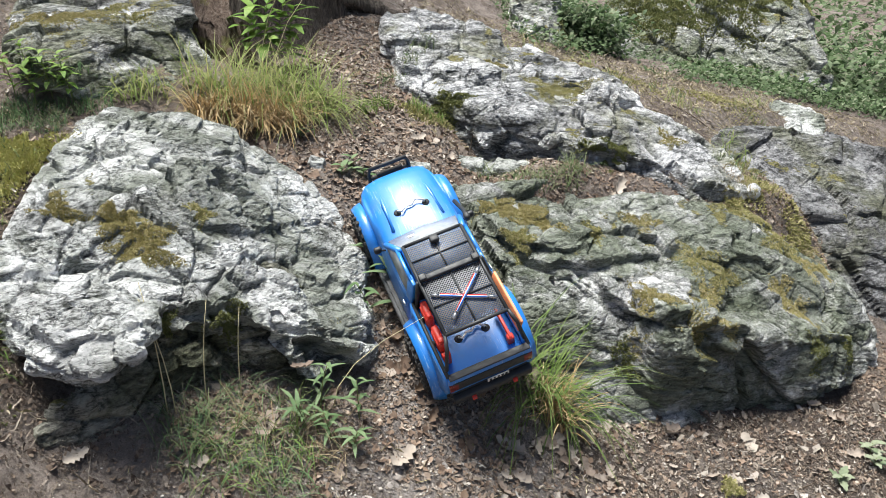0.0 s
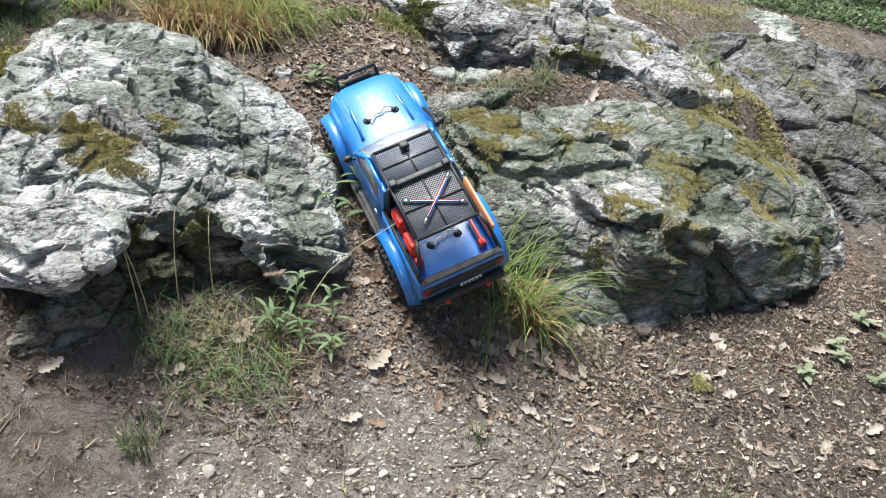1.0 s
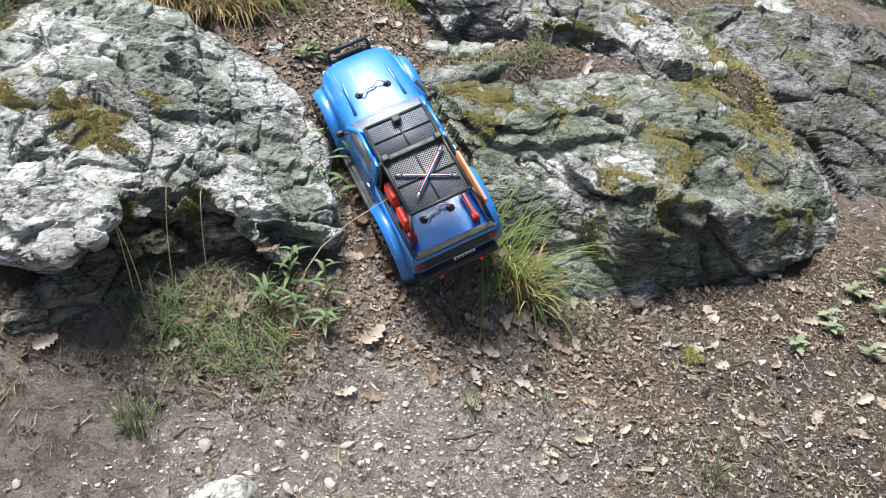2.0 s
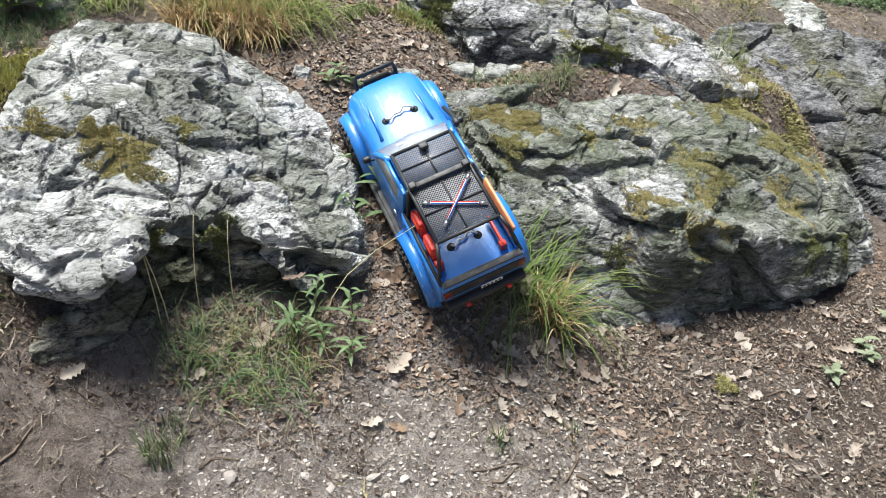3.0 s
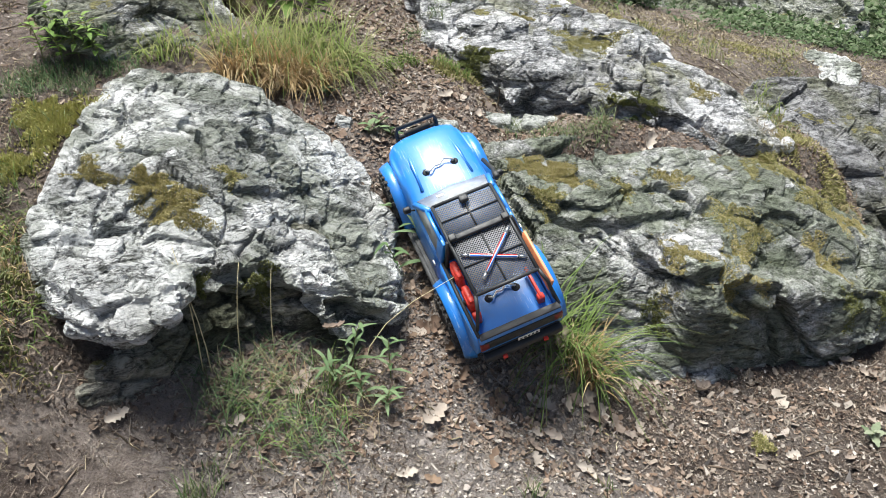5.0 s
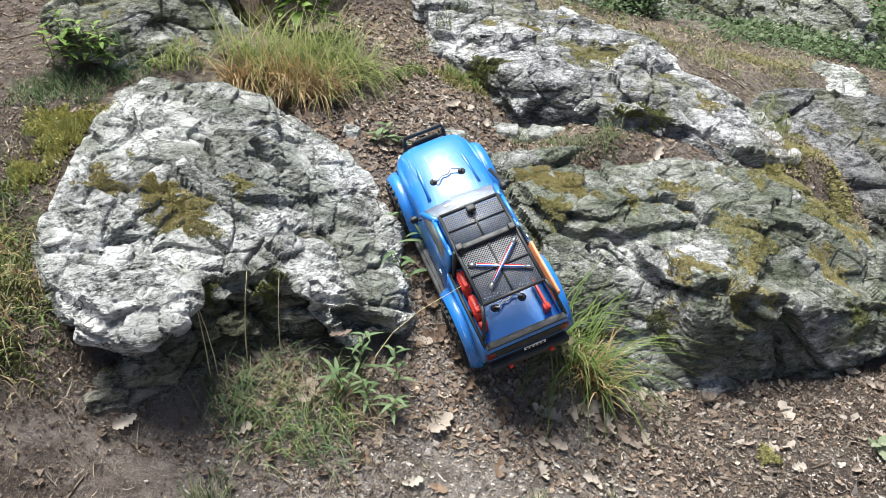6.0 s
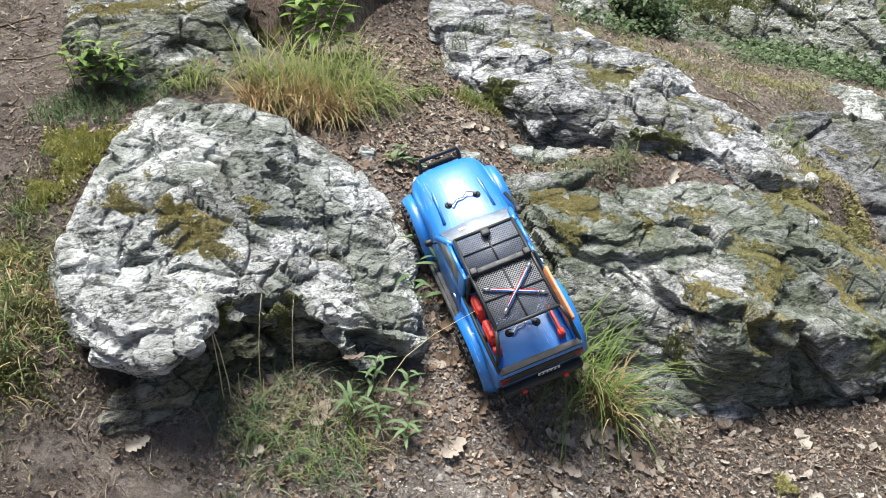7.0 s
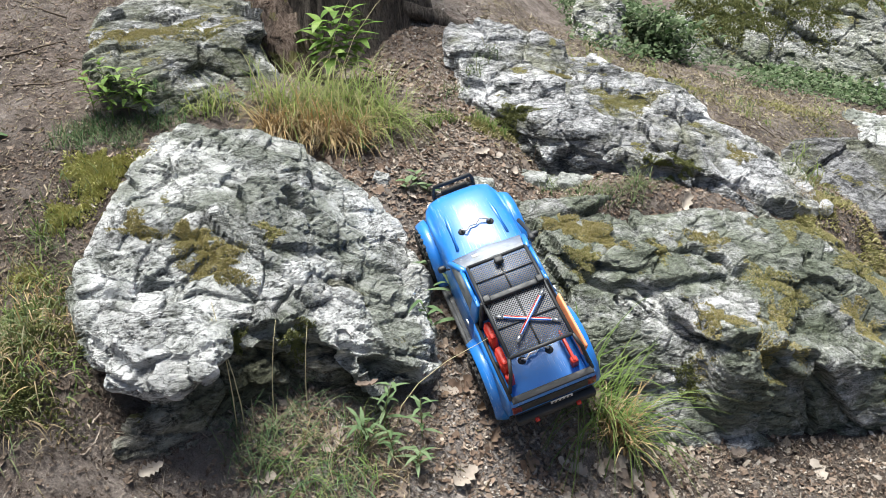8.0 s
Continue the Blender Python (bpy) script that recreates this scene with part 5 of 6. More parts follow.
def weed(x, y, height, count, leaf, label, group, seed, lean=(0.0, 0.0), size=1.0, on_rock=False):
    rng = np.random.default_rng(seed)
    p, _ = drop(x, y) if on_rock else land(x, y)
    plant = tagged(new("weed_plant", None), label, "plant", group)
    plant.location = p
    curve = [(lean[0] * f * f, lean[1] * f * f, -0.006 + height * f) for f in (0, 0.33, 0.66, 1.0)]
    part("stem", tube(curve, 0.0014, 6, taper=0.5), STEM, plant)
    for k in range(count):
        f = 0.25 + 0.75 * k / max(1, count - 1)
        ob = new("leaf", leaf)
        ob.parent = plant
        turn = math.degrees(k * 2.4 + rng.uniform(-0.3, 0.3))
        s = size * rng.uniform(0.7, 1.15) * (1.05 - 0.35 * f)
        ob.matrix_basis = Matrix.Translation((lean[0] * f * f, lean[1] * f * f, height * f - 0.004)) @ pose(0, 0, 0, 0, rng.uniform(-55, -10), turn) @ Matrix.Scale(s, 4)
    return plant


for n, (x, y, h) in enumerate([(-0.245, 1.165, 0.08), (-0.20, 1.155, 0.075), (-0.155, 1.21, 0.10), (-0.16, 1.15, 0.055), (-0.225, 1.21, 0.115)]):
    weed(x, y, h, 11, LANCE, "green weed with lance-shaped leaves growing before the pale boulder", "lance-leaved weeds", 200 + n, (0.01 * (n - 2), -0.01), 0.78)
for n, (x, y, h) in enumerate([(-0.155, 1.46, 0.10), (-0.10, 1.52, 0.09), (-0.14, 1.58, 0.07)]):
    weed(x, y, h, 8, LANCE, "drooping grey-green weed in the gully beside the boulder", "gully weeds", 210 + n, (-0.02, -0.03), 1.3)
for n, (x, y, h) in enumerate([(-0.50, 2.24, 0.21), (-0.44, 2.27, 0.18), (-0.55, 2.28, 0.17), (-0.47, 2.30, 0.2)]):
    weed(x, y, h, 17, BROAD, "bright green broad-leaved plant in front of the stump", "broad-leaved plants", 220 + n, (0.03, -0.02), 1.25)
for n, (x, y, h) in enumerate([(-0.95, 1.83, 0.13), (-0.90, 1.81, 0.12), (-0.87, 1.83, 0.10), (-0.99, 1.82, 0.11), (-0.93, 1.79, 0.10), (-0.85, 1.80, 0.09)]):
    weed(x, y, h, 13, BROAD, "lush green leafy plant at the foot of the upper boulder", "plants at the upper boulder", 230 + n, (0.0, -0.03), 0.62)
for n, (x, y, h) in enumerate([(0.86, 1.36, 0.03), (0.975, 1.46, 0.035), (1.08, 1.55, 0.04), (1.19, 1.61, 0.05), (0.965, 1.42, 0.03), (1.02, 1.34, 0.035), (1.12, 1.48, 0.04)]):
    weed(x, y, h, 6, PALE_ROUND, "low pale green weed on leaf-strewn soil", "low weeds", 240 + n, (0, 0), 1.1)
for n, (x, y, h) in enumerate([(-0.22, 1.82, 0.03), (-0.35, 1.89, 0.03), (-0.19, 1.80, 0.025), (-0.24, 1.79, 0.03), (0.02, 1.40, 0.045), (0.045, 1.54, 0.04), (-1.20, 1.72, 0.03)]):
    weed(x, y, h, 5, ROUND, "small green sprout among brown leaf litter", "sprouts", 250 + n, (0, 0), 1.0)


# ---- fallen leaves, twigs, stones ----
def oak_leaf(length, lobes, curl, material, seed):
    rng = np.random.default_rng(seed)
    verts, faces = [], []
    steps = lobes * 4
    for k in range(steps + 1):
        f = k / steps
        wave = 0.76 + 0.24 * math.cos(2 * math.pi * f * lobes + math.pi)
        half = length * 0.30 * math.sin(math.pi * (0.06 + 0.9 * f)) ** 0.7 * wave * (0.75 + 0.5 * f) + 0.0006
        z = curl * length * (f - 0.5) ** 2 + length * 0.03 * math.sin(9 * f + seed)
        for s in (1, 0.5, 0, -0.5, -1):
            verts.append((length * (f - 0.5), half * s, z + curl * 0.9 * half * s * s * rng.uniform(0.6, 1.3)))
    for k in range(steps):
        for j in range(4):
            i = 5 * k + j
            faces.append((i, i + 1, i + 6, i + 5))
    me = mesh_of("fallen_leaf", verts, faces, material)
    return me


LEAVES = [oak_leaf(0.05, 3 + n % 3, 0.15 + 0.28 * n, DEAD_LEAF, n) for n in range(4)] + [oak_leaf(0.045, 3, 0.7, DEAD_LEAF, 9)]
BROWNS = [oak_leaf(0.045, 3, 0.3 + 0.3 * n, BROWN_LEAF, 20 + n) for n in range(3)]


def fallen_leaf(x, y, size, seed, brown=False):
    rng = np.random.default_rng(seed)
    p, n = drop(x, y)
    ob = new("fallen_leaf", (BROWNS if brown else LEAVES)[seed % (3 if brown else 5)])
    ob.matrix_world = seated(p, n, rng.uniform(0, 360), 0.004, rng.uniform(-22, 22)) @ Matrix.Scale(size, 4)
    return tagged(ob, "curled brown dead leaf on the litter" if brown else "pale dry lobed oak leaf lying on the ground", "leaf", "fallen leaves")


spots = [(-0.025, 2.06), (0.055, 2.10), (0.02, 2.03), (0.464, 1.976), (-0.255, 1.22), (-0.312, 1.15), (-0.406, 1.048), (-0.571, 0.99), (-0.334, 2.06),
         (0.183, 1.42), (0.307, 1.375), (0.227, 1.318), (0.247, 1.287), (0.504, 1.44), (0.608, 1.425), (0.694, 1.46), (0.570, 1.455), (0.13, 1.268),
         (0.147, 1.204), (0.183, 1.286), (0.293, 1.296), (-0.075, 1.163), (0.114, 1.137), (0.257, 1.297), (0.343, 1.299), (0.222, 1.308), (0.62, 2.03), (-0.07, 2.03)]
for n, (x, y) in enumerate(spots):
    fallen_leaf(x, y, (0.95, 1.25, 0.8, 1.1)[n % 4] if n != 7 else 0.8, 300 + n)
for n, (x, y) in enumerate([(-0.053, 1.477), (-0.044, 1.318), (0.014, 1.39), (0.043, 1.244), (-0.022, 1.265), (-0.09, 1.44), (-0.08, 1.36), (-0.11, 1.50), (-0.03, 1.52), (-0.1, 1.62), (-0.15, 1.7), (-0.08, 1.78)]):
    fallen_leaf(x, y, (1.0, 0.8, 1.15)[n % 3], 340 + n, True)
rng = np.random.default_rng(77)
made = 0
while made < 110:
    x, y = rng.uniform(-0.25, 1.25), rng.uniform(1.0, 2.3)
    gully = abs(x + 0.06) < 0.16 + 0.05 * (y > 1.7)
    if (gully or (x > 0.1 and y < 1.75)) and open_soil(x, y)[0] is not None:
        fallen_leaf(x, y, rng.uniform(0.35, 0.9), 400 + made, gully and made % 3 > 0)
        made += 1


def stone_mesh(seed, flat=0.6):
    rng = np.random.default_rng(seed)
    v, f = BALLS[2]
    n = rng.normal(size=(13, 3))
    n /= np.linalg.norm(n, axis=1)[:, None]
    d = rng.uniform(0.42, 0.8, 13)
    r = np.minimum(1.0, (d / np.maximum(v @ n.T, 0.05)).min(1))
    return mesh_of("pebble", v * r[:, None] * np.array([1, rng.uniform(0.65, 0.95), flat]) * 0.5, f, PEBBLE, False)


STONES = [stone_mesh(n, 0.35 + 0.07 * (n % 5)) for n in range(9)]


def pebble(x, y, size, seed):
    rng = np.random.default_rng(seed)
    p, n = land(x, y)
    ob = new("pebble", STONES[seed % 9])
    ob.matrix_world = seated(p, n, rng.uniform(0, 360), size * 0.08, rng.uniform(-12, 12)) @ Matrix.Scale(size, 4)
    return tagged(ob, "pale angular pebble pressed into the soil", "stone", "pebbles")


for n, (x, y, s) in enumerate([(-0.111, 0.958, 0.032), (-0.261, 0.875, 0.026), (-0.063, 0.961, 0.024), (-0.137, 0.883, 0.034), (-0.179, 0.918, 0.028), (-0.561, 0.79, 0.02), (-0.329, 0.906, 0.03), (-0.09, 0.93, 0.02), (-0.22, 0.93, 0.024), (-0.2, 0.86, 0.03)]):
    pebble(x, y, s, 500 + n)
made = 0
while made < 150:
    x, y = rng.normal(-0.06, 0.2), rng.uniform(0.74, 1.2)
    if open_soil(x, y)[0] is not None:
        pebble(x, y, 0.006 + 0.016 * rng.random() ** 2, 520 + made)
        made += 1

p, n = land(-0.318, 0.815)
LOOSE = ((p.x, p.y, p.z + 0.002), [(0.2, -0.6, 0.75, 0.018), (-0.8, -0.2, 0.5, 0.05), (0.9, 0.0, 0.4, 0.055), (0.0, 0.9, 0.4, 0.04), (0.0, -1.0, 0.1, 0.04), (0, 0, -1, 0.03), (-0.3, 0.3, 0.9, 0.018)])
boulder("stone", [LOOSE], QUARTZ_ROCK, "pale jagged stone half sunk in the soil", 31, 0.35, 0.0025)
for x, y, w, dd in ((0.14, 2.08, 0.075, 0.04), (-0.06, 1.885, 0.03, 0.025), (0.06, 2.05, 0.05, 0.03), (0.19, 2.06, 0.05, 0.03), (-0.30, 1.80, 0.022, 0.018)):
    p, n = land(x, y)
    slab = ((p.x, p.y, p.z), [(0.1, -0.25, 0.95, 0.016), (-1, 0.1, 0.2, w), (1, -0.1, 0.1, w), (0.1, 1, 0.2, dd), (0, -1, 0.15, dd), (0, 0, -1, 0.03)])
    boulder("flat_stone", [slab], PALE_ROCK, "flat grey stone bedded in the gully soil", int(100 * (x + 2)), 0.3, 0.004)

for n, (x, y, size, turn) in enumerate([(0.10, 1.02, 0.10, 20), (0.115, 1.01, 0.07, 35), (0.24, 1.06, 0.09, 60), (0.27, 1.03, 0.08, -30), (0.75, 1.32, 0.14, 30), (0.52, 1.22, 0.10, -20), (-0.62, 0.84, 0.12, 70), (-1.28, 2.1, 0.18, 40), (-1.18, 1.95, 0.13, 15), (-1.35, 2.3, 0.2, 160), (0.85, 2.66, 0.16, -35), (0.75, 2.6, 0.1, 10), (0.06, 2.16, 0.1, 40), (-0.35, 0.93, 0.07, 10)]):
    r = np.random.default_rng(n)
    pts = []
    for f in (-0.5, -0.2, 0.1, 0.3, 0.5):
        px, py = x + size * f * math.cos(radians(turn)) + r.normal(0, 0.004), y + size * f * math.sin(radians(turn)) + r.normal(0, 0.004)
        q, _ = drop(px, py)
        pts.append((px, py, q.z + 0.002))
    ob = part("twig", tube(pts, 0.0022 + 0.0004 * (n % 4), 6, taper=0.5), TWIG, None)
    tagged(ob, "thin grey-brown twig lying on the litter", "twig", "twigs")


# ---- moss cushions ----
def moss_patch(spots, radius, count, material, label, seed, height=0.0045):
    """Many tiny tufts that hug the rock."""
    rng = np.random.default_rng(seed)
    verts, faces = [], []
    for sx, sy, sz in spots:
        base, normal, _, _ = ROCKS.find_nearest(Vector((sx, sy, sz)))
        normal = (normal + Vector((0, -0.2, 0.6))).normalized()
        u = normal.orthogonal().normalized()
        w = normal.cross(u)
        for _ in range(int(count * 5)):
            r, a = radius * 1.15 * (rng.random() ** 0.6 + abs(rng.normal(0, 0.16))), rng.uniform(0, 6.283)
            edge = 0.65 + 0.35 * math.sin(3 * a + seed) + 0.2 * math.sin(7 * a)
            q = base + u * (r * edge * math.cos(a)) + w * (r * edge * math.sin(a)) + normal * 0.06
            hit, n, _, _ = ROCKS.ray_cast(q, -normal, 0.14)
            if hit is None:
                hit, n, _, _ = EARTH.ray_cast(q, -normal, 0.14)
            if hit is None:
                continue
            n = (n * 0.7 + normal * 0.5 + Vector(rng.normal(0, 0.45, 3))).normalized()
            t = n.orthogonal().normalized()
            b = n.cross(t)
            size = rng.uniform(0.6, 1.3)
            h, g = height * 0.8 * size, max(0.0017, height * 0.36) * size
            i = len(verts)
            turn = rng.uniform(0, 6.283)
            for k in range(3):
                c = turn + k * 2.094
                verts.append(tuple(hit + t * (g * math.cos(c)) + b * (g * math.sin(c)) - n * 0.001))
            verts.append(tuple(hit + n * h))
            faces += [(i, i + 1, i + 3), (i + 1, i + 2, i + 3), (i + 2, i, i + 3)]
    return tagged(new("moss_patch", mesh_of("moss_patch", verts, faces, material, False)), label, "moss", "moss patches", "stuff")


def moss_carpet(x, y, wide, deep, count, material, label, seed):
    """A low carpet of moss on the soil."""
    rng = np.random.default_rng(seed)
    verts, faces = [], []
    for _ in range(int(count * 2.2)):
        r, a = rng.random() ** 0.55, rng.uniform(0, 6.283)
        edge = (0.75 + 0.25 * math.sin(3 * a + seed) + 0.15 * math.sin(8 * a)) * rng.uniform(0.6, 1.5)
        hit, n = open_soil(x + wide * r * edge * math.cos(a), y + deep * r * edge * math.sin(a), 0.03)
        if hit is None:
            continue
        n = (n + Vector(rng.normal(0, 0.35, 3))).normalized()
        t = n.orthogonal().normalized()
        b = n.cross(t)
        size, turn = rng.uniform(0.6, 1.4), rng.uniform(0, 6.283)
        i = len(verts)
        lump = max(0.0, noise.noise(hit * 38)) * 0.011
        lift = n * (0.003 + 0.008 * (1 - r) + lump)
        for k in range(3):
            c = turn + k * 2.094
            verts.append(tuple(hit + lift - n * 0.002 + t * (0.0026 * size * math.cos(c)) + b * (0.0026 * size * math.sin(c))))
        verts.append(tuple(hit + lift + n * (0.005 * size)))
        faces += [(i, i + 1, i + 3), (i + 1, i + 2, i + 3), (i + 2, i, i + 3)]
    return tagged(new("moss_carpet", mesh_of("moss_carpet", verts, faces, material, False)), label, "moss", "moss carpets", "stuff")


for n, (x, y, w, dd, c) in enumerate([(-0.90, 1.62, 0.08, 0.07, 2600), (-0.93, 1.50, 0.05, 0.05, 420), (-0.93, 1.33, 0.05, 0.05, 160), (0.60, 1.30, 0.022, 0.02, 420), (0.62, 2.95, 0.25, 0.16, 500), (1.05, 3.0, 0.25, 0.2, 500), (0.25, 2.85, 0.25, 0.15, 450), (-0.05, 2.2, 0.08, 0.04, 800), (0.88, 2.16, 0.08, 0.12, 1300), (1.0, 2.02, 0.08, 0.08, 900), (0.80, 2.03, 0.06, 0.05, 600)]):
    moss_carpet(x, y, w, dd, c, CARPET_MOSS if n < 3 else MOSS, "olive moss carpet spreading over the soil", 760 + n)
# Dark moss colour here also stands in for the shade on the bank.
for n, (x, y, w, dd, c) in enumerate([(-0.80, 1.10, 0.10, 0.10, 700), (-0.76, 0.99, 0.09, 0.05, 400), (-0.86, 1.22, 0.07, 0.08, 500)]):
    moss_carpet(x, y, w, dd, c, DARK_MOSS, "moss on the bank beside the boulder, coloured dark for its shade", 780 + n)
for n, (x, y) in enumerate([(-0.80, 1.08), (-0.76, 1.03), (-0.83, 1.14), (-0.73, 0.98), (-0.87, 1.26), (-0.90, 1.12), (-0.84, 1.02), (-0.80, 1.17)]):
    blades("grass_tuft", roots_round([(x, y)], 26, 0.05, 190 + n), 0.06, 0.0011, 1.4, (THIN_GRASS, DRY_GRASS, THIN_GRASS)[n % 3], "matted grass on the shaded bank beside the boulder", group="bank grass", seed=190 + n, wind=(0.2, -0.6))


for n, (x, y) in enumerate([(-0.73, 0.97), (-0.79, 0.94), (-0.86, 0.98), (-0.74, 1.05), (-0.82, 1.06), (-0.90, 1.06), (-0.78, 1.13), (-0.87, 1.16), (-0.95, 1.17), (-0.84, 1.24), (-0.92, 1.27), (-0.88, 1.36), (-0.97, 1.34), (-0.93, 1.44)]):
    blades("dry_grass_tuft", roots_round([(x, y)], 60, 0.055, 900 + n), 0.065, 0.0008, 2.0, (BANK_GRASS, THIN_GRASS, BANK_GRASS, GRASS)[n % 4], "matted half-dry grass hanging down the bank", group="matted bank grass", seed=900 + n, wind=(0.6, -0.7))
for n, (x, y) in enumerate([(0.83, 2.12), (0.90, 2.22), (0.96, 2.08), (0.86, 2.30), (1.02, 2.0)]):
    blades("dry_grass_tuft", roots_round([(x, y)], 55, 0.045, 920 + n, True), 0.05, 0.0007, 1.9, (BANK_GRASS, THIN_GRASS)[n % 2], "short brown grass between the slab and the outcrop", group="crevice grass", seed=920 + n)


olive = "olive moss cushion growing on the boulder"
for n, (where, radius, count) in enumerate([
        ([(-0.59, 1.32, 0.52), (-0.55, 1.30, 0.49), (-0.52, 1.28, 0.48)], 0.038, 700), ([(-0.88, 1.60, 0.53), (-0.86, 1.64, 0.55), (-0.87, 1.55, 0.5)], 0.06, 900),
        ([(-0.69, 1.32, 0.54)], 0.032, 500), ([(-0.47, 1.39, 0.50)], 0.024, 260), ([(0.14, 1.77, 0.38), (0.20, 1.78, 0.36), (0.23, 1.77, 0.34)], 0.048, 900),
        ([(0.17, 1.67, 0.34), (0.18, 1.66, 0.31)], 0.03, 500), ([(0.50, 1.83, 0.28)], 0.04, 600), ([(0.66, 1.70, 0.22), (0.60, 1.72, 0.23)], 0.05, 500),
        ([(0.54, 1.59, 0.16), (0.60, 1.62, 0.18), (0.50, 1.60, 0.17)], 0.055, 800), ([(0.90, 1.95, 0.20), (0.86, 2.01, 0.25), (0.80, 2.0, 0.27)], 0.06, 700),
        ([(0.87, 1.74, 0.09), (0.84, 1.78, 0.12)], 0.04, 500), ([(0.37, 1.74, 0.32)], 0.025, 260), ([(0.16, 2.54, 0.54)], 0.035, 380), ([(0.39, 2.41, 0.50), (0.32, 2.40, 0.51)], 0.07, 700),
        ([(0.64, 2.19, 0.40)], 0.04, 250), ([(0.92, 2.31, 0.28)], 0.06, 500), ([(-0.98, 2.06, 0.76), (-0.92, 2.10, 0.78), (-1.01, 2.02, 0.78)], 0.08, 700), ([(-0.89, 2.20, 0.78), (-0.79, 2.13, 0.75)], 0.06, 600),
        ([(1.0, 1.92, 0.12), (0.95, 1.86, 0.14)], 0.04, 400)]):
    moss_patch(where, radius, count, (MOSS, GOLD_MOSS)[n % 2 == 0], olive, 700 + n)
for n, (where, radius, count) in enumerate([([(1.30, 4.62, 0.45), (1.42, 4.7, 0.55), (1.1, 4.7, 0.5)], 0.22, 900), ([(1.75, 4.75, 0.4), (2.0, 4.85, 0.5), (2.2, 4.9, 0.35)], 0.25, 900), ([(1.55, 4.7, 0.3)], 0.2, 700), ([(0.5, 3.75, 0.45)], 0.12, 500)]):
    moss_patch(where, radius, count, DARK_MOSS, "bright moss covering the distant boulder", 790 + n, 0.012)
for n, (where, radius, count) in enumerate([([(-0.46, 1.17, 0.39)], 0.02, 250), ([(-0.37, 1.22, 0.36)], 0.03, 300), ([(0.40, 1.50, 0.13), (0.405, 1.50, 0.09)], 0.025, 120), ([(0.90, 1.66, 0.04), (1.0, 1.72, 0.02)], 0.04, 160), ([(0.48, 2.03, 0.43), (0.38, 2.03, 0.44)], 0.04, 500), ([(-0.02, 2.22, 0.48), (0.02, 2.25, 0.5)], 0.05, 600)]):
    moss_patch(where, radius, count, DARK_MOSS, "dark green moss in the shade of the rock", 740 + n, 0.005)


# ---- stump ----
def stump():
    steps, rows = 220, 40
    c = Vector((-0.60, 3.0, 0.0))
    verts, faces = [], []
    for j in range(rows + 1):
        f = j / rows
        h = -0.5 + 1.4 * f
        for i in range(steps):
            a = 2 * math.pi * i / steps
            root = sum(max(0.0, math.cos(a - b)) ** 9 * s for b, s in ((radians(-125), 0.10), (radians(-75), 0.12), (radians(-25), 0.07), (radians(60), 0.1), (radians(180), 0.06)))
            r = 0.31 - 0.05 * f + root * math.exp(-max(h, -0.1) * 4.5) + 0.035 * noise.noise(Vector((math.cos(a) * 4, math.sin(a) * 4, h * 0.8)))
            r += 0.028 * noise.noise(Vector((math.cos(a) * 11, math.sin(a) * 11, h * 1.3))) + 0.016 * noise.noise(Vector((math.cos(a) * 26, math.sin(a) * 26, h * 4)))
            r -= 0.045 * max(0.0, noise.noise(Vector((math.cos(a) * 7 + 9, math.sin(a) * 7, h * 0.6))) - 0.35)
            crown = 0.09 * noise.noise(Vector((math.cos(a) * 3, math.sin(a) * 3, 4))) * f
            verts.append((r * math.cos(a), r * math.sin(a), h + crown))
    for j in range(rows):
        for i in range(steps):
            k = (i + 1) % steps
            faces.append((j * steps + i, j * steps + k, (j + 1) * steps + k, (j + 1) * steps + i))
    top = len(verts)
    verts.append((0, 0, 0.84))
    faces += [(rows * steps + i, rows * steps + (i + 1) % steps, top) for i in range(steps)]
    p, _ = land(-0.5, 2.66)
    base = tagged(new("tree_stump", None), "weathered grey-brown tree stump with spreading roots", "tree stump")
    base.location = (c.x, c.y, p.z)
    trunk = new("trunk", mesh_of("trunk", verts, faces, BARK))
    trunk.parent = base


def wood(name, spots, radius, material, label, category, taper=0.6, wobble=0.7, straight=False):
    pts = []
    for x, y, up in spots:
        p, _ = land(x, y)
        pts.append((x, y, p.z + up))
    if straight:
        a, b = pts[0][2], pts[-1][2]
        pts = [(x, y, a + (b - a) * n / (len(pts) - 1)) for n, (x, y, _) in enumerate(pts)]
    bm = tube(pts, radius, 16, taper=taper)
    bmesh.ops.subdivide_edges(bm, edges=bm.edges[:], cuts=4, use_grid_fill=True)
    for v in bm.verts:
        v.co += Vector((0.8, 0.5, 1)) * (0.45 * radius * noise.noise(v.co * 45) + wobble * radius * noise.noise(v.co * 13) + 0.2 * radius * noise.noise(v.co * 120))
    return tagged(part(name, bm, material, None), label, category)


wood("fallen_log", [(-0.36, 2.80, 0.06), (-0.25, 2.87, 0.055), (-0.14, 2.88, 0.04), (-0.04, 2.89, 0.028), (0.05, 2.90, 0.012)], 0.026, BARK, "dark fallen log with splintered end by the slab", "log", 0.6, 0.2, True)
wood("wood_fragment", [(0.055, 2.90, 0.018), (0.075, 2.903, 0.016), (0.10, 2.905, 0.008)], 0.022, ROTTEN, "reddish rotten end broken off the dark log", "wood", 0.7)
wood("rotten_bark", [(-0.585, 2.22, -0.04), (-0.63, 2.27, 0.05), (-0.68, 2.33, 0.14), (-0.75, 2.40, 0.26), (-0.8, 2.45, 0.34)], 0.055, ROTTEN, "reddish rotten bark leaning between boulder and stump", "bark", 0.9)
stump()


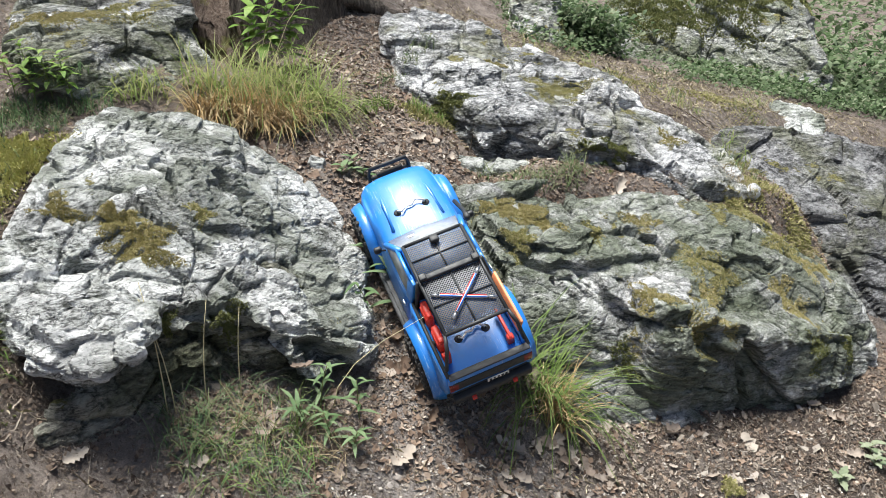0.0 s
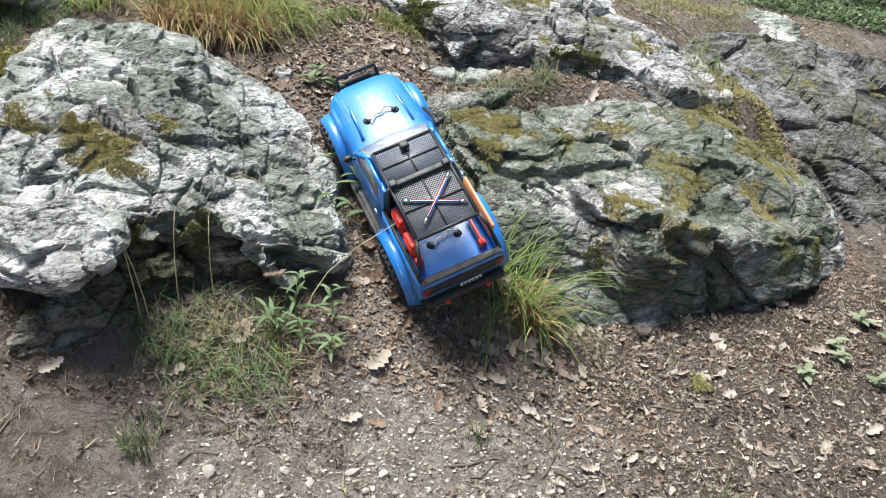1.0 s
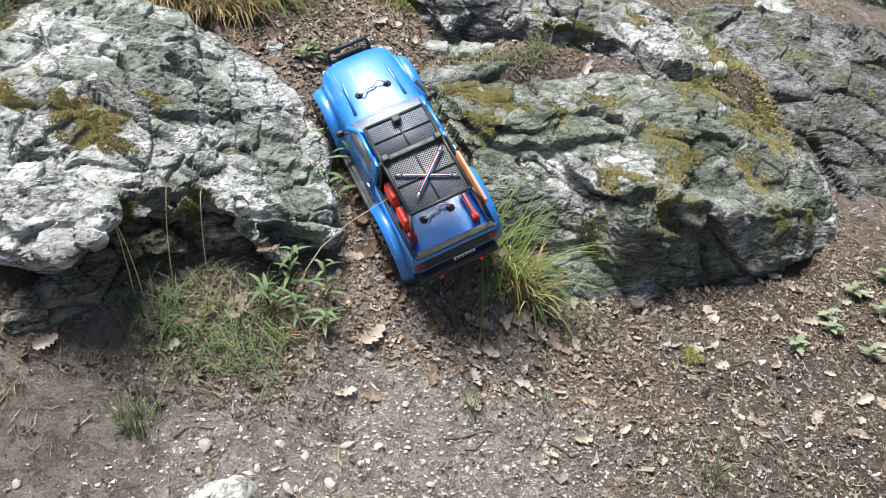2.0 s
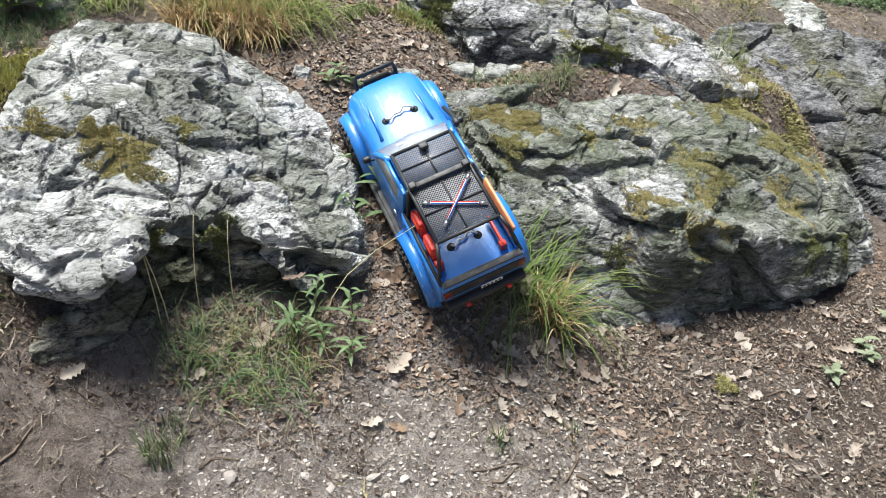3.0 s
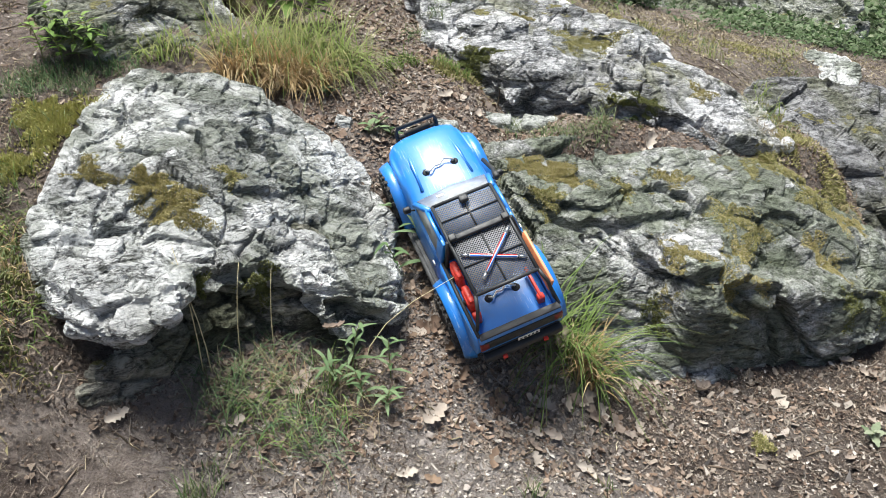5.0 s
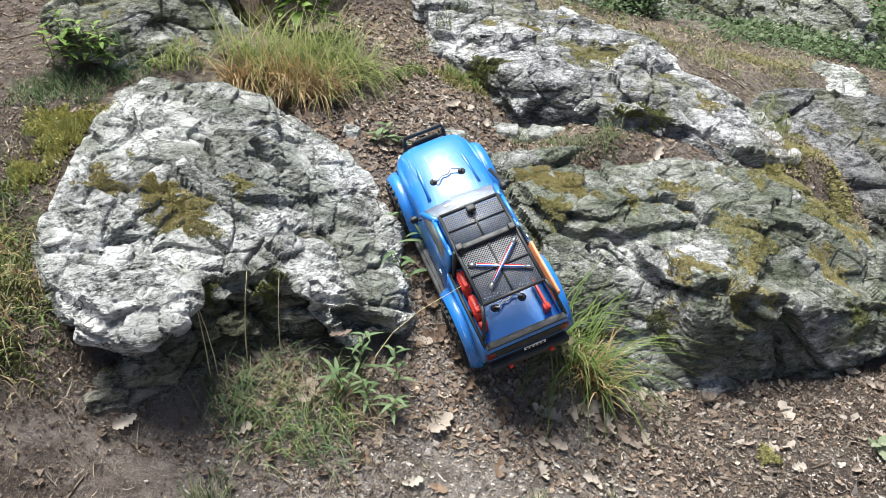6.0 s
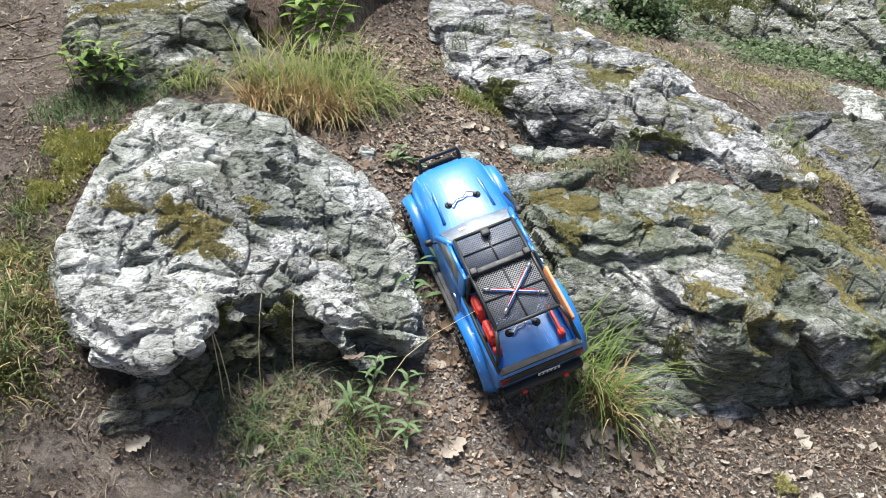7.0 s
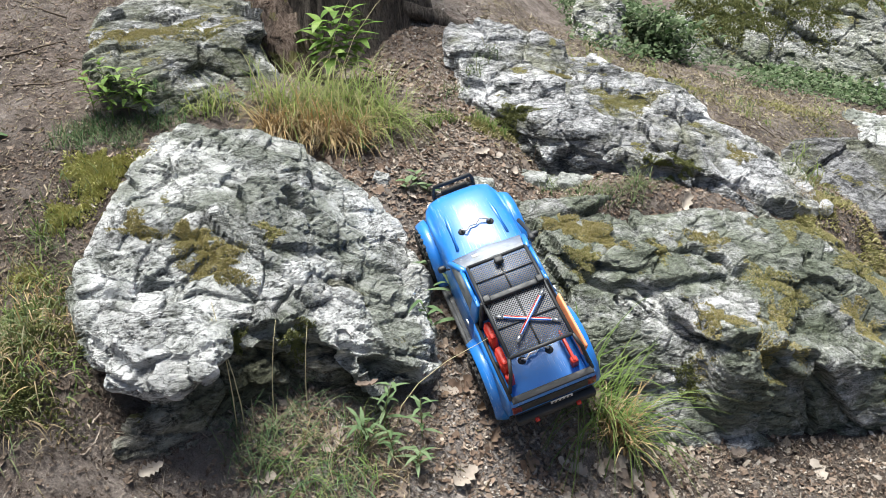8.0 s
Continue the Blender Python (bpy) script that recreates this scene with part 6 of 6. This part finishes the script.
# ---- loose cover that nobody could count ----
def scatter(name, count, region, size, stretch, material, label, category, seed, keep=None, tilt=0.4, bend=0.3, lift=0.003, sheltered=False):
    """Small bent flakes strewn over open soil, as one mesh."""
    rng = np.random.default_rng(seed)
    verts, faces = [], []
    x0, x1, y0, y1 = region
    tries = 0
    while len(faces) < count * 2 and tries < count * 5:
        tries += 1
        x, y = rng.uniform(x0, x1), rng.uniform(y0, y1)
        if keep and rng.random() > keep(x, y):
            continue
        p, n = land(x, y) if sheltered else open_soil(x, y)
        if p is None:
            continue
        s = size * min(2.6, math.exp(rng.normal(-0.25, 0.5)))
        q = Vector((n.x + rng.normal(0, tilt), n.y + rng.normal(0, tilt), n.z)).normalized()
        a = rng.uniform(0, 6.283)
        u = q.orthogonal().normalized()
        w = q.cross(u)
        u, w = u * math.cos(a) + w * math.sin(a), w * math.cos(a) - u * math.sin(a)
        half = s * stretch * rng.uniform(0.7, 1.2)
        c = p + n * (lift + 0.3 * s * tilt)
        i = len(verts)
        up = q * (s * bend)
        ragged = iter(rng.random(12).tolist())
        for a, b, k in ((-1, -0.7, 0), (-0.9, 0.8, 0.2), (0, -1, -1), (0.1, 1, -0.8), (1, -0.6, 0.1), (0.8, 0.7, 0.4)):
            verts.append(tuple(c + u * (s * 0.5 * a * (0.45 + 0.85 * next(ragged))) + w * (half * 0.5 * b * (0.25 + 1.1 * next(ragged))) + up * (k * 0.5)))
        faces += [(i, i + 2, i + 3, i + 1), (i + 2, i + 4, i + 5, i + 3)]
    return tagged(new(name, mesh_of(name, verts, faces, material, False)), label, category, kind="stuff")


def in_gully(x, y):
    return float(math.exp(-((x + 0.08) / 0.17) ** 2) * (y > 1.12))


def leafy(x, y):
    front = 0.7 * float(smooth(0.05, 0.4, x + 0.5 * max(0.0, y - 1.25))) * (1 - 0.88 * float(smooth(0.3, 0.6, x))) * float(smooth(2.2, 1.2, y)) if y < 2.2 else 0.0
    return min(1.0, 0.06 + in_gully(x, y) + front + 0.5 * (y > 2.0 and x > 0) + 0.25 * (y > 1.9 and x < -0.25))


def stony(x, y):
    return min(1.0, 0.05 + 0.95 * math.exp(-((x + 0.02) / 0.32) ** 2) * float(smooth(1.3, 0.95, y)) + 0.2 * float(smooth(0.2, 0.5, x)) * float(smooth(1.7, 1.2, y)))


scatter("leaf_litter", 13000, (-0.5, 1.5, 0.7, 2.5), 0.0085, 0.6, LITTER, "crumbled brown leaf litter covering the gully floor", "leaf litter", 1, leafy, 0.2, 0.3, 0.0015)
scatter("leaf_litter", 9000, (-2.2, 2.6, 1.8, 4.2), 0.011, 0.45, LITTER, "brown litter strewn over the upper slope", "leaf litter", 2, leafy, 0.25, 0.3)
scatter("wood_chips", 5500, (-0.5, 1.4, 0.7, 1.75), 0.0075, 0.5, CHIPS, "pale wood and leaf chips on trodden soil", "wood chips", 3, stony, 0.15, 0.2, 0.001)
scatter("wood_chips", 1500, (-0.3, 1.9, 1.8, 3.4), 0.012, 0.6, CHIPS, "pale dry scraps on the ridge", "wood chips", 4, None, 0.35, 0.3)
scatter("needle_litter", 12000, (-1.0, 1.3, 0.7, 1.7), 0.013, 0.045, NEEDLES, "fine dry needles and stalks on the soil", "needle litter", 5, None, 0.35, 0.25)
scatter("needle_litter", 9000, (-2.2, 2.2, 1.6, 3.8), 0.026, 0.05, NEEDLES, "dry needles and grass scraps on the slope", "needle litter", 6, None, 0.4, 0.3)


# Dark crumbs; on the bank, right ground and under the overhang they paint shade.
DARK_AND_SHADE_LITTER = varied("dark_and_shade_leaf_crumbs", (0.05, 0.035, 0.028), (0.10, 0.073, 0.057), (0.15, 0.11, 0.085), (0.08, 0.056, 0.043), (0.25, 0.20, 0.16))
scatter("needle_litter", 9000, (0.35, 1.4, 0.85, 1.85), 0.014, 0.06, NEEDLES, "fine stalks and root fibres below the mossy boulder", "needle litter", 48, None, 0.3, 0.25)
GULLY_LEAF = varied("gully_leaf_scraps", (0.12, 0.078, 0.056), (0.25, 0.18, 0.135), (0.16, 0.108, 0.078), (0.37, 0.29, 0.23), (0.08, 0.052, 0.038), (0.50, 0.43, 0.36))
scatter("leaf_litter", 9000, (-0.45, 0.15, 1.12, 2.8), 0.0125, 0.55, GULLY_LEAF, "tan and brown leaf scraps filling the gully", "leaf litter", 41, None, 0.3, 0.35)
scatter("leaf_litter", 800, (0.1, 0.75, 1.1, 1.65), 0.014, 0.6, GULLY_LEAF, "broken tan leaves on the soil below the mossy boulder", "leaf litter", 42, leafy, 0.25, 0.35)
scatter("leaf_litter", 3500, (0.1, 1.2, 1.7, 2.3), 0.009, 0.5, GULLY_LEAF, "brown leaf scraps on the shelf between slab and boulder", "leaf litter", 43, None, 0.25, 0.35)
scatter("leaf_litter", 10000, (-2.0, -0.3, 1.3, 3.0), 0.0095, 0.45, GULLY_LEAF, "brown leaf scraps on the upper slope", "leaf litter", 44, None, 0.25, 0.35)
scatter("leaf_litter", 3500, (-1.3, -0.62, 0.85, 1.7), 0.010, 0.5, DARK_AND_SHADE_LITTER, "leaf crumbs on the bank beside the boulder, coloured dark for its shade", "leaf litter", 49, None, 0.3, 0.35)
scatter("leaf_litter", 700, (-0.65, -0.2, 1.0, 1.3), 0.014, 0.5, GULLY_LEAF, "leaf scraps blown into the hollow under the boulder", "leaf litter", 45, None, 0.25, 0.35)
scatter("needle_litter", 15000, (-0.95, 0.2, 0.72, 1.2), 0.010, 0.06, NEEDLES, "fine root fibres and needles on the trodden soil", "needle litter", 46, None, 0.3, 0.25)
scatter("soil_crumbs", 3500, (-1.0, 1.3, 0.7, 1.6), 0.006, 0.8, DARK_AND_SHADE_LITTER, "dark soil crumbs", "soil crumbs", 47, None, 0.4, 0.5)


scatter("wood_chips", 5000, (0.0, 1.35, 0.85, 1.75), 0.0085, 0.42, CHIPS, "pale beige leaf and wood scraps below the mossy boulder", "wood chips", 61, None, 0.4, 0.45, 0.002)
scatter("wood_chips", 700, (0.0, 1.3, 0.95, 1.7), 0.021, 0.38, CHIPS, "larger pale bark strips and leaf pieces on the soil", "wood chips", 62, None, 0.35, 0.5, 0.003)
scatter("leaf_litter", 2500, (-0.78, -0.12, 0.96, 1.32), 0.009, 0.5, DARK_AND_SHADE_LITTER, "leaf crumbs under the overhang of the pale boulder, coloured dark for its shade", "leaf litter", 63, None, 0.35, 0.4, sheltered=True)
scatter("needle_litter", 3500, (-0.78, -0.12, 0.96, 1.30), 0.014, 0.06, NEEDLES, "root fibres and stalks under the overhang of the pale boulder", "needle litter", 64, None, 0.4, 0.3, sheltered=True)
scatter("leaf_litter", 2500, (0.2, 1.2, 1.35, 1.75), 0.010, 0.5, GULLY_LEAF, "brown leaf scraps gathered at the foot of the mossy boulder", "leaf litter", 65, None, 0.35, 0.4, sheltered=True)
scatter("pale_scraps", 1500, (-0.45, 0.1, 1.5, 2.9), 0.011, 0.5, CHIPS, "pale leaf and bark scraps in the upper gully", "leaf litter", 51, None, 0.3, 0.35)


def gravel(count, seed):
    rng = np.random.default_rng(seed)
    v0, f0 = BALLS[1]
    verts, faces = [], []
    for _ in range(count * 3):
        if len(faces) >= count * len(f0):
            break
        x, y = rng.uniform(-0.6, 1.0), rng.uniform(0.72, 1.35)
        if rng.random() > stony(x, y):
            continue
        p, n = open_soil(x, y)
        if p is None:
            continue
        s = 0.0012 + 0.0045 * rng.random() ** 2.2
        m = v0 * rng.uniform(0.6, 1.0, (len(v0), 1)) * np.array([s, s * rng.uniform(0.6, 1), s * 0.6]) + np.array(p) + (0, 0, s * 0.2)
        faces.extend((f0 + len(verts)).tolist())
        verts.extend(map(tuple, m))
    return tagged(new("gravel", mesh_of("gravel", verts, faces, GRAVEL, False)), "fine pale gravel trodden into the path", "gravel", kind="stuff")


gravel(3500, 8)
# Dark flakes put the shade right of the boulder into the ground colour.
scatter("leaf_litter", 8000, (0.35, 1.5, 0.95, 1.9), 0.008, 0.55, DARK_AND_SHADE_LITTER, "brown leaf crumbs below the mossy boulder, coloured dark for the shade there", "leaf litter", 35, None, 0.25, 0.3)
STRAW_BITS = varied("straw_scraps", (0.42, 0.355, 0.245), (0.28, 0.22, 0.145), (0.54, 0.47, 0.345), (0.22, 0.18, 0.10), (0.34, 0.30, 0.16))
scatter("straw_litter", 16000, (-0.1, 2.0, 2.1, 3.7), 0.015, 0.13, STRAW_BITS, "tan dry grass scraps and moss on the ridge", "straw litter", 31, None, 0.4, 0.3)
scatter("straw_litter", 9000, (-2.0, -0.8, 1.1, 3.0), 0.018, 0.07, STRAW_BITS, "tan straw scraps on the upper slope", "straw litter", 32, None, 0.35, 0.3)
scatter("straw_litter", 900, (-1.0, 0.3, 0.75, 1.3), 0.024, 0.04, STRAW_BITS, "pale straw scraps on trodden soil", "straw litter", 33, None, 0.35, 0.3)
scatter("pale_scraps", 2600, (-2.0, -0.1, 1.3, 3.2), 0.009, 0.55, CHIPS, "pale leaf scraps on the upper slope", "leaf litter", 34, None, 0.4, 0.4)


def undergrowth(name, count, region, height, size, label, seed, keep=None, material=None):
    rng = np.random.default_rng(seed)
    verts, faces = [], []
    x0, x1, y0, y1 = region
    while len(faces) < count * 2:
        cx, cy = rng.uniform(x0, x1), rng.uniform(y0, y1)
        if keep and not keep(cx, cy):
            continue
        tall = height * (0.45 + 0.55 * (0.5 + 0.5 * noise.noise(Vector((cx * 1.1, cy * 1.1, seed)))) * rng.uniform(0.4, 1.3))
        z = float(ground_height(cx, cy))
        for _ in range(9):
            f = rng.random() ** 0.7
            c = np.array([cx + rng.normal(0, size * 1.6), cy + rng.normal(0, size * 1.6), z + tall * f])
            a, e = rng.uniform(0, 6.283), rng.normal(0.15, 0.5)
            u = np.array([math.cos(a) * math.cos(e), math.sin(a) * math.cos(e), math.sin(e)])
            w = np.array([-math.sin(a), math.cos(a), rng.normal(0, 0.4)])
            s = size * rng.uniform(0.5, 1.3)
            i = len(verts)
            for m, k, d in ((0, 0, 0), (0.45, 0.32, 0.1), (0.45, -0.32, 0.1), (1, 0, -0.12)):
                verts.append(tuple(c + u * (m * s) + w * (k * s) + np.array([0, 0, d * s])))
            faces += [(i, i + 2, i + 1), (i + 1, i + 2, i + 3)]
    return tagged(new(name, mesh_of(name, verts, faces, material or UNDERGROWTH, False)), label, "undergrowth", kind="stuff")


def beyond_ridge(x, y):
    bare = 0.19 < x / y < 0.30 and y < 4.6
    return y - 0.30 * x > 3.15 and x > 0.3 and (not bare or (x * 7919.0) % 1.0 < 0.2)


undergrowth("undergrowth", 26000, (0.3, 4.2, 3.2, 6.2), 0.085, 0.026, "dense green leafy herbs behind the ridge", 21, beyond_ridge)
undergrowth("undergrowth", 14000, (0.2, 9.0, 6.0, 14.0), 0.55, 0.075, "green woodland undergrowth in the distance", 22)
undergrowth("undergrowth", 3000, (-6.0, 0.2, 5.5, 13.0), 0.3, 0.1, "green woodland undergrowth behind the stump", 23)
undergrowth("undergrowth", 5000, (0.52, 0.86, 3.75, 4.5), 0.30, 0.035, "tall feathery green herbs beside the distant boulders", 24)
undergrowth("undergrowth", 3000, (1.4, 2.6, 4.0, 4.5), 0.10, 0.035, "leafy herbs before the distant boulders", 25)
undergrowth("undergrowth", 2500, (2.2, 3.4, 4.4, 5.6), 0.45, 0.05, "tall green herbs beyond the ridge", 26)
